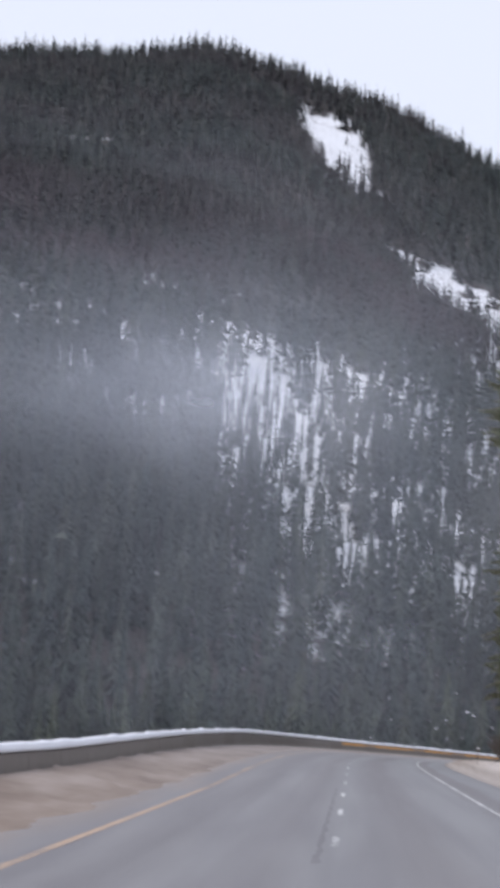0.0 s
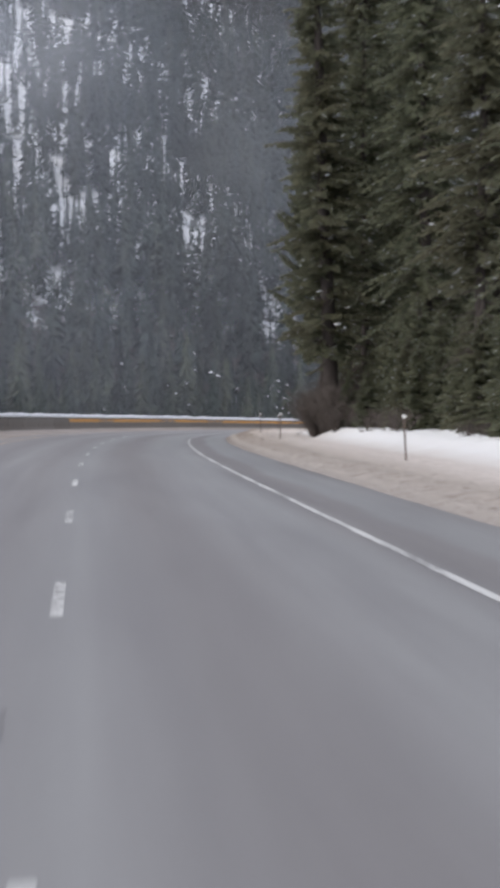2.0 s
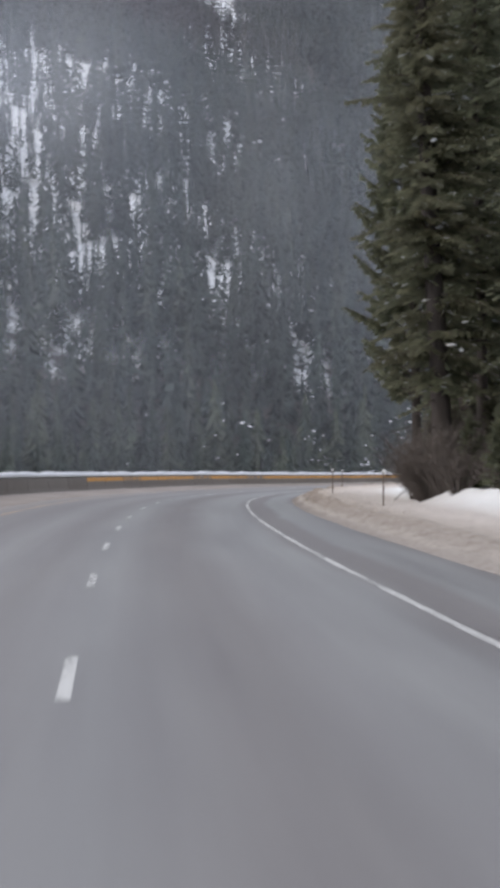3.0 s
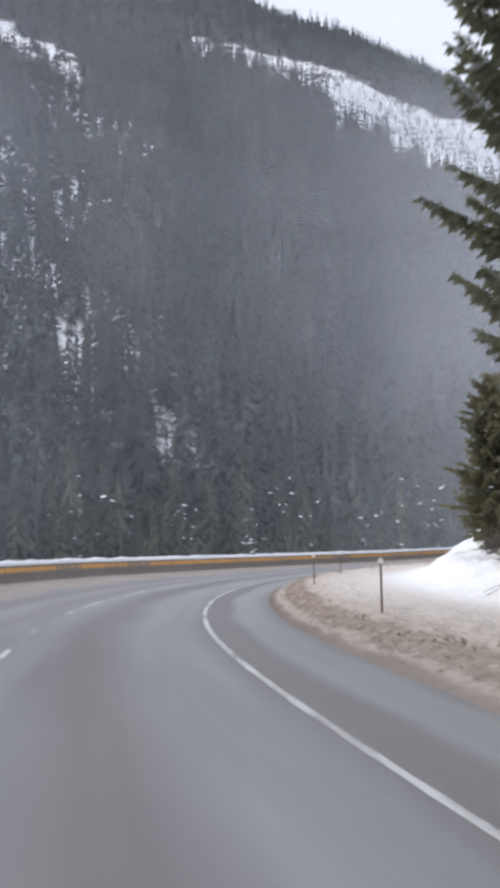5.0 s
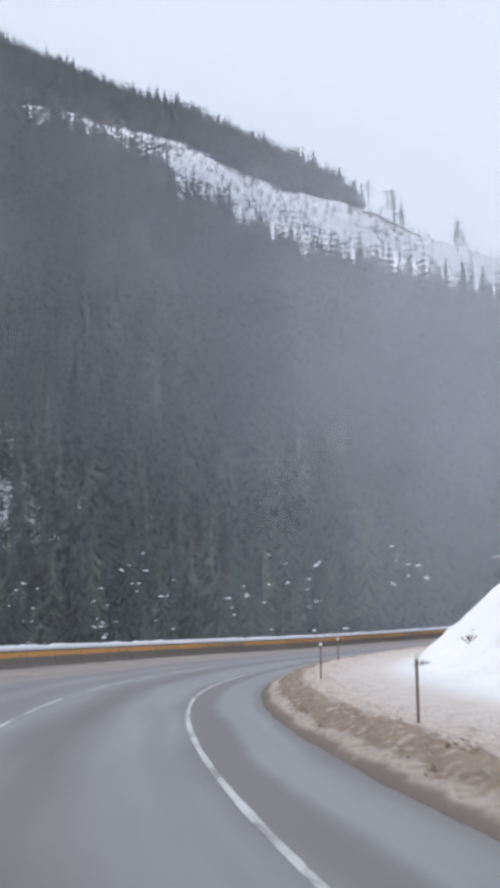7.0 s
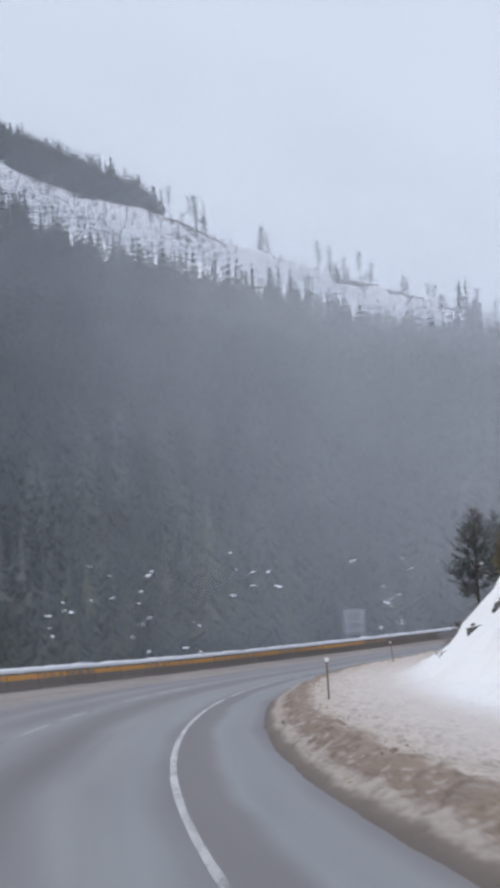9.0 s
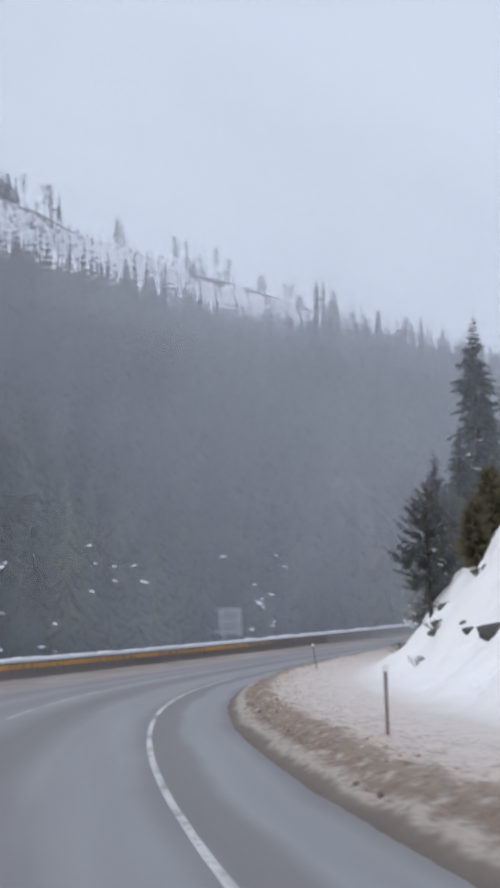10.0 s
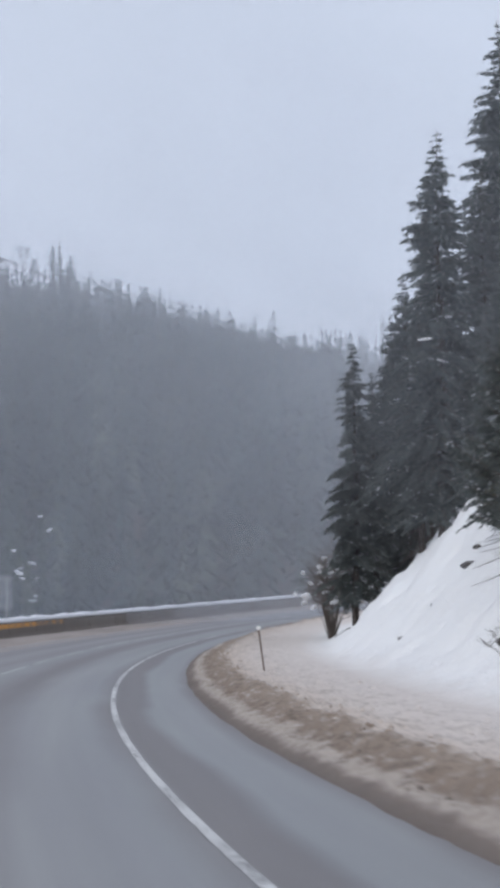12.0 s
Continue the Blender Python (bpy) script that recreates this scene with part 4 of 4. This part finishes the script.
for x, y, z1, src, turn in ((28.6, 224.0, 0.85, olive, 1.0), (24.9, 217.6, 0.3, olive, 2.0), (55.4, 298.0, 0.36, olive, 3.0), (57.6, 300.4, 0.42, olive, 5.0), (61.5, 309.6, 0.5, small, 1.0), (12.6, 160.0, 0.55, small, 2.0), (13.4, 166.4, 0.8, small, 3.0), (14.4, 172.5, 0.7, small, 4.0), (15.6, 178.0, 0.6, small, 5.0), (17.4, 184.5, 0.7, small, 0.5), (11.4, 154.5, 0.4, small, 1.5), (11.4, 139.0, 0.5, small, 2.5), (11.0, 131.0, 0.45, small, 3.5), (19.8, 191.5, 0.7, small, 0.2), (13.2, 146.5, 0.5, small, 2.2), (12.0, 126.0, 0.5, small, 0.4), (13.5, 134.5, 0.6, small, 1.4), (13.0, 118.0, 0.5, small, 4.4), (15.0, 142.0, 0.6, small, 3.3), (15.5, 155.0, 0.6, small, 5.2), (16.5, 164.0, 0.7, small, 0.9), (10.4, 151.6, 0.36, small, 1.1), (10.3, 145.8, 0.34, small, 2.1), (11.6, 148.6, 0.45, small, 5.1), (10.6, 142.0, 0.36, small, 0.1), (11.9, 143.6, 0.55, small, 2.9), (12.4, 137.0, 0.6, small, 4.1), (11.2, 134.8, 0.5, small, 0.7), (12.6, 130.6, 0.55, small, 1.9), (13.9, 139.4, 0.75, small, 3.0), (12.2, 133.0, 0.62, small, 5.6), (12.0, 145.4, 0.6, small, 0.2), (12.9, 127.8, 0.7, small, 2.4), (14.8, 136.5, 0.8, small, 1.0), (11.7, 130.0, 0.42, small, 3.7), (11.3, 124.5, 0.4, small, 5.0), (9.9, 107.5, 0.5, small, 0.6), (10.5, 112.0, 0.55, small, 1.7), (9.7, 103.0, 0.4, small, 2.8), (10.6, 117.2, 0.5, small, 3.9), (11.0, 121.0, 0.55, small, 4.6)):
    plant_copy(src, x, y, turn, z1)

spruce = plant(conifer("spruce_tree", T_SPRUCE, 16.0, 3.5, 1.2, 23, NEEDLES_BLUE, 0.02, 1.9, 0.38, 0.12, 1.0, 0.85), 74.9, 330.2, 0.2)
spruce.scale = [(21.2 - bank_z(74.9, 330.2)) / 15.9] * 3
pine_d = plant(conifer("pine_tree", "small open pine with upswept boughs on the snowy bank", 7.2, 2.1, 1.7, 27, NEEDLES_BLUE, 0.60, 0.8, 0.22, 0.4, 0.9), 56.0, 303.0, 0.0, 0.85)
slim = plant(conifer("spruce_tree", "slim dark spruce at the end of the snowy bank", 12.6, 1.7, 1.8, 29, NEEDLES_BLUE, -0.02, 2.2, 0.4, 0.1, 1.0, 0.7), 76.6, 338.6, 0.0, 1.02, 0.6)
for x, y, k, src in ((81.4, 343.9, 0.9, slim), (83.3, 344.9, 0.8, spruce), (81.5, 341.2, 0.84, spruce), (77.6, 335.2, 0.9, slim), (80.5, 338.5, 1.05, slim), (77.5, 329.0, 0.62, spruce), (79.5, 333.0, 0.8, spruce), (72.5, 324.5, 0.55, slim), (59.0, 306.6, 0.72, pine_d), (62.8, 312.0, 0.5, spruce), (82.5, 334.0, 0.95, spruce), (89.2, 343.0, 1.3, spruce), (84.0, 335.5, 0.8, slim), (91.5, 340.0, 0.8, fir_c),
                     (81.0, 340.5, 0.75, slim), (95.0, 341.0, 0.85, fir_b), (99.0, 350.0, 0.85, fir_b)):
    plant_copy(src, x, y, (x * 7.3) % 6.3, k)


def bough_snow(tree, count, low, high, h, spread, seed):
    """Handfuls of snow lying on the boughs of a roadside tree."""
    rng = random.Random(seed)
    bm = bmesh.new()
    for _ in range(count):
        t, w = rng.uniform(low, high), rng.uniform(2.6, 5.6)
        reach = spread * (1 - t / h) ** 0.8 * rng.uniform(0.30, 0.55)
        c = Vector((math.cos(w) * reach, math.sin(w) * reach, t))
        m = Matrix.Translation(c) @ pose(0, 0, 0, rng.uniform(-15, 15), rng.uniform(-15, 15), rng.uniform(0, 180)) @ Matrix.Diagonal((rng.uniform(0.10, 0.34), rng.uniform(0.07, 0.15), rng.uniform(0.03, 0.07), 1))
        bmesh.ops.create_icosphere(bm, subdivisions=2, radius=1.0, matrix=m)
    for v in bm.verts:
        v.co += Vector((noise.noise(v.co * 5.0), noise.noise(v.co * 5.0 + Vector((9, 0, 0))), 0)) * 0.05
    ob = part("bough_snow", bm, SNOW, tree, "small white clumps of snow on the boughs")
    tagged(ob, kind="stuff")
    ob.rotation_euler[2] = -tree.matrix_basis.to_euler().z


bough_snow(fir_a, 9, 5.0, 14.0, 36.0, 3.0, 1)
bough_snow(fir_c, 9, 6.0, 16.0, 28.0, 3.8, 2)
bough_snow(fir_b, 8, 5.5, 14.0, 21.0, 3.4, 3)
bough_snow(spruce, 6, 2.0, 9.0, 16.0, 3.6, 4)
bough_snow(pine_d, 4, 2.4, 4.5, 7.2, 2.0, 5)

# ---- shrubs, rocks ----
def shrub(label, h, spread, seed, stems):
    rng = random.Random(seed)
    th = empty("bare_shrub")
    sv, sf, wv, wf = [], [], [], []
    for i in range(stems):
        w = rng.uniform(0, 6.3)
        top = Vector((math.cos(w) * spread * rng.random(), math.sin(w) * spread * rng.random(), h * rng.uniform(0.5, 1)))
        midp = top * 0.5 + Vector((rng.uniform(-.1, .1), rng.uniform(-.1, .1), 0.1 * h))
        v, f = tube([Vector((0, 0, -0.15)), midp, top], [0.022, 0.014, 0.005], 4)
        sf += [tuple(len(sv) + k for k in q) for q in f]
        sv += v
        for j in range(12):
            t = rng.uniform(0.1, 1)
            c = midp.lerp(top, t)
            e = c + Vector((rng.uniform(-1, 1), rng.uniform(-1, 1), rng.uniform(0, 1))) * 0.28 * h
            v, f = tube([c, e], [0.009, 0.003], 3)
            wf += [tuple(len(wv) + k for k in q) for q in f]
            wv += v
    tagged(part_raw("stem", sv, sf, TWIG, th), kind="stuff")
    tagged(part_raw("twig", wv, wf, TWIG, th), kind="stuff")
    return tagged(th, label, "shrub", group="roadside shrubs")


sh1 = plant(shrub("dense bare red-brown shrub at the edge of the firs", 2.4, 2.1, 1, 70), 9.5, 146.5, 0, 1.0, 0.1)
sh2 = plant(shrub("low bare shrub on the snowy bank", 0.9, 0.8, 2, 15), 46.5, 285.5, 0, 0.7, 0.1)
for x, y, k in ((9.3, 150.0, 0.8), (9.1, 148.0, 0.9), (9.6, 144.5, 0.75), (10.4, 150.5, 1.0), (11.5, 145.0, 0.7), (12.0, 140.0, 0.6), (10.2, 147.2, 0.9), (10.8, 142.8, 0.6), (11.4, 137.6, 0.5), (12.6, 143.4, 0.8), (11.8, 133.6, 0.6), (9.4, 152.0, 0.6), (10.7, 149.2, 1.1), (11.3, 151.4, 1.2), (10.6, 156.0, 0.6), (10.8, 136.0, 0.45), (10.9, 140.4, 0.35), (23.0, 210.5, 0.5)):
    plant_copy(sh1, x, y, x, k)
laden = plant(shrub("bare shrub bowed under white clumps of snow beside the spruces", 4.2, 1.9, 5, 46), 77.6, 342.0, 0, 1.0, 0.2)
rl = random.Random(8)
lbm = bmesh.new()
for i in range(34):
    w, rr = rl.uniform(0, 6.3), rl.uniform(0.2, 1.7)
    at = Matrix.Translation((math.cos(w) * rr, math.sin(w) * rr, rl.uniform(1.8, 3.9) - 0.3 * rr)) @ pose(0, 0, 0, rl.uniform(-25, 25), rl.uniform(-25, 25), rl.uniform(0, 180)) @ Matrix.Diagonal((rl.uniform(0.10, 0.32), rl.uniform(0.08, 0.2), rl.uniform(0.04, 0.10), 1))
    bmesh.ops.create_icosphere(lbm, subdivisions=2, radius=1.0, matrix=at)
for v in lbm.verts:
    v.co += Vector((noise.noise(v.co * 4.0), noise.noise(v.co * 4.0 + Vector((7, 0, 0))), noise.noise(v.co * 4.0 + Vector((0, 7, 0))))) * 0.12
tagged(part("bough_snow", lbm, SNOW, laden, "white clumps of snow on the twigs"), kind="stuff")
rs = random.Random(12)
for i in range(34):
    s, a = (rs.uniform(236, 318), rs.uniform(7.2, 15.5)) if i < 20 else (rs.uniform(84, 168), rs.uniform(7.4, 9.6))
    p = road_pt(s, a)
    plant_copy(sh2, p.x, p.y, s, rs.uniform(0.35, 0.85) if i < 20 else rs.uniform(0.8, 1.5))


def rock(label, seed):
    rng = random.Random(seed)
    bm = bmesh.new()
    bmesh.ops.create_icosphere(bm, subdivisions=2, radius=0.5)
    for v in bm.verts:
        v.co *= 1 + 0.35 * noise.noise(v.co * 2.3 + Vector((seed, 0, 0)))
        v.co.z *= 0.7
        v.co.x = round(v.co.x / 0.13) * 0.13 * 0.6 + v.co.x * 0.4
    me = bpy.data.meshes.new("rock")
    bm.to_mesh(me)
    bm.free()
    me.materials.append(ROCK)
    return tagged(new("rock", me), label, "rock", group="rocks on the bank")


rk = plant(rock("dark rock showing through the snow of the bank", 3), 49.8, 291.5, 0, 0.42, 0.05)
for i in range(105):
    s, a = rs.uniform(252, 335), rs.uniform(7.8, 14.5)
    p = road_pt(s, a)
    c = plant_copy(rk, p.x, p.y, s * 3, (0.10 + 0.30 * rs.random() ** 2.5) / 0.42)
    c.location.z -= 0.03
    c.scale = (c.scale.x * rs.uniform(0.7, 1.8), c.scale.y * rs.uniform(0.7, 1.3), c.scale.z * rs.uniform(0.5, 1.0))


def clods():
    """Lumps of sanded snow thrown up by the plough along the verge."""
    rng = random.Random(77)
    base = bmesh.new()
    bmesh.ops.create_icosphere(base, subdivisions=1, radius=1.0)
    bv, bf = [v.co.copy() for v in base.verts], [tuple(v.index for v in f.verts) for f in base.faces]
    base.free()
    verts, faces, uvs = [], [], []
    for i in range(3400):
        s, a = rng.uniform(130, 345), 1.9 + 3.4 * rng.random() ** 1.4 if i < 1400 else rng.gauss(2.75, 0.25)
        k = 1.0 if s > 190 else 0.8
        dz = float(np.interp(a, [p[0] for p in side_profile[:FLAT]], [p[1] for p in side_profile[:FLAT]])) * k
        c, sz = road_pt(s, a + 0.13, dz), rng.uniform(0.014, 0.042) * (1 + 0.9 * rng.random() ** 4)
        turn = Euler((rng.uniform(0, 6), rng.uniform(0, 6), rng.uniform(0, 6))).to_matrix()
        b0, tone = len(verts), rng.uniform(-0.55, 0.7)
        for v in bv:
            verts.append(c + turn @ Vector((v.x * sz * rng.uniform(0.8, 1.5), v.y * sz * rng.uniform(0.7, 1.2), v.z * sz * rng.uniform(0.6, 1.1))))
            uvs.append((a + tone, s))
        faces += [tuple(b0 + j for j in f) for f in bf]
    tagged(mesh_object("snow_clods", verts, faces, ROADSIDE, uvs), "small lumps of sandy snow along the verge", "snow", kind="stuff")


clods()


# ---- marker posts and the sign ----
def marker():
    th = empty("delineator_post")
    v = [(-0.023, -0.012), (-0.023, 0.018), (-0.015, 0.018), (-0.011, -0.004), (0.011, -0.004), (0.015, 0.018), (0.023, 0.018), (0.023, -0.012)]
    n = len(v)
    verts = [(x, y, z) for z in (-0.4, 1.16) for x, y in v]
    faces = [(j, (j + 1) % n, n + (j + 1) % n, n + j) for j in range(n)] + [tuple(range(n))[::-1], tuple(range(n, 2 * n))]
    part_raw("post", verts, faces, POST_BROWN, th)
    bm = bmesh.new()
    bmesh.ops.create_cone(bm, cap_ends=True, segments=20, radius1=0.055, radius2=0.055, depth=0.02, matrix=Matrix.Translation((0, -0.024, 1.14)) @ pose(0, 0, 0, 90, 0, 0))
    bmesh.ops.bevel(bm, geom=[e for e in bm.edges if abs(e.verts[0].co.y - e.verts[1].co.y) < 1e-4], offset=0.004, segments=1, affect="EDGES")
    part("reflector", bm, REFLECTOR, th, "round white reflector")
    return tagged(th, "thin brown steel marker post with a round white reflector", "marker post", group="roadside markers")


post = None
for s, a, lean in ((62, 4.4, 2), (102, 4.5, -3), (140, 4.0, 1), (168, 3.6, 0), (198, 3.35, 0), (230.5, 3.6, 1), (258, 3.4, 0), (322, 3.7, -7)):
    k = float(np.interp(s, [-40, 70, 140, 190, 520], [0.35, 0.45, 0.75, 1.0, 1.0]))
    m = Matrix.Translation(road_pt(s, a, 0.28 * k - 0.06)) @ Euler((0, radians(lean), -heading(s))).to_matrix().to_4x4()
    if post is None:
        post = marker()
        post.matrix_basis = m
    else:
        copy_thing(post, m)


def road_sign():
    th = empty("road_sign")
    bm = bmesh.new()
    box(bm, (2.35, 0.04, 2.7), (0, 0, 4.0), bevel=0.015)
    part("panel", bm, SIGN_BACK, th, "dull grey aluminium back of the panel")
    for z in (3.0, 4.0, 5.0):
        bm = bmesh.new()
        box(bm, (2.3, 0.05, 0.09), (0, -0.048, z))
        part("brace", bm, STEEL, th)
    for x in (-0.75, 0.75):
        bm = bmesh.new()
        box(bm, (0.12, 0.12, 11.0), (x, -0.135, -0.3), bevel=0.01)
        part("post", bm, STEEL, th)
    th.matrix_basis = pose(92.2, 407.5, 0, 0, 0, -20)
    return tagged(th, "grey back of a large highway sign on two steel posts", "road sign")


road_sign()


# ---- low cloud drifting along the valley ----
def mist_sheet(r, p0, p1, material, lean=0.0):
    """A thin curved layer of mist standing across the valley as high as the slope behind it, wavering in depth; its foot leans away over the road."""
    verts, uvs, faces = [], [], []
    ps, hs = np.arange(p0, p1 + 0.1, 1.0), np.linspace(0, 1, 10)
    for p in ps:
        crest = max(relief(O_X + q * math.sin(radians(p)), O_Y + q * math.cos(radians(p))) / (q + 40) for q in range(350, 2100, 50))
        top = crest * (r + 40) * 1.06 + (10 if r < 1000 else 45)
        for z in [-10.0, 0.2, 1.6] + [4 + q * (top - 14) for q in hs]:
            q = (z + 10) / top
            rr = r * (1 + 0.03 * fbm(p * 0.2, q * 2, r * 0.01)) + lean * min(1.0, max(0.0, (1.5 - z) / 1.2)) * min(1.0, max(0.0, (p - 11) / 3))
            verts.append((O_X + rr * math.sin(radians(p)), O_Y + rr * math.cos(radians(p)), z))
            uvs.append(((p + 20) / 60, q))
    n = len(hs) + 3
    faces = [(i * n + j, (i + 1) * n + j, (i + 1) * n + j + 1, i * n + j + 1) for i in range(len(ps) - 1) for j in range(n - 1)]
    tagged(mesh_object("mist_layer", verts, faces, material, uvs, True), "thin grey mist hanging in the wooded valley", "mist", kind="stuff")


# along the valley: 0.08 is the far left of the view, 0.33 its middle, 0.75 the far end
MIST_THIN = mat_mist("mist_thin", (0.30, 0.17), (0.012, 0.012, 0.016), 0.38, 0.68, (0, 0, 0),
                     ((0.0, 0.34), (0.30, 0.34), (0.36, 0.28), (0.42, 0.30), (0.47, 0.40), (0.52, 0.62), (0.57, 0.80), (0.67, 1.06)), ((0.0, 0.76), (0.22, 0.88), (0.5, 1.08), (0.83, 0.80), (1.0, 0.0)), None, 2)
for r in (252, 264):
    mist_sheet(r, -24, 50, MIST_THIN, 85)
MIST_DRIFT = mat_mist("mist_drift", (0.03, 0.32), (0.0085, 0.0085, 0.012), 0.42, 0.64, (3.1, 1.7, 0.4),
                      ((0.0, 0.16), (0.32, 0.24), (0.41, 0.38), (0.46, 0.76), (0.54, 0.84), (0.68, 1.0)), ((0.0, 0.7), (0.4, 0.95), (0.8, 0.9), (1.0, 0.0)), (0.19, 0.59, 0.112, 0.108, 0.43), 3)
for r in (425, 438, 451):
    mist_sheet(r, -24, 50, MIST_DRIFT)
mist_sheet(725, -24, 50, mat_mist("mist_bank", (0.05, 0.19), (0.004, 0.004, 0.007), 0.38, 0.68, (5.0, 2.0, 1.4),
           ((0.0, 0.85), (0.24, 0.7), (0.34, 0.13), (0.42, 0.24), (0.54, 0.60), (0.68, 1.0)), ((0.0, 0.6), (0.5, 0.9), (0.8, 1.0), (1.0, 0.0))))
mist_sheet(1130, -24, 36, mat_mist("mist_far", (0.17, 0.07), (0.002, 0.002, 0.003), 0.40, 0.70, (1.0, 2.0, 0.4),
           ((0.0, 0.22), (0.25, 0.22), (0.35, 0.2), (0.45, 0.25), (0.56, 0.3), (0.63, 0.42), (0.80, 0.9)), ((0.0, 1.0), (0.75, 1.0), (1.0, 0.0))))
MIST_VEIL = mat_mist("mist_veil", (0.075, 0.03), (0.03, 0.03, 0.04), 0.40, 0.70, (2.0, 0.5, 0.1),
                     ((0.0, 0.0), (0.48, 0.0), (0.55, 1.0), (0.9, 1.0)), ((0.0, 0.0), (0.20, 0.0), (0.30, 1.0), (1.0, 1.0)))
mist_sheet(158, 6, 50, MIST_VEIL)
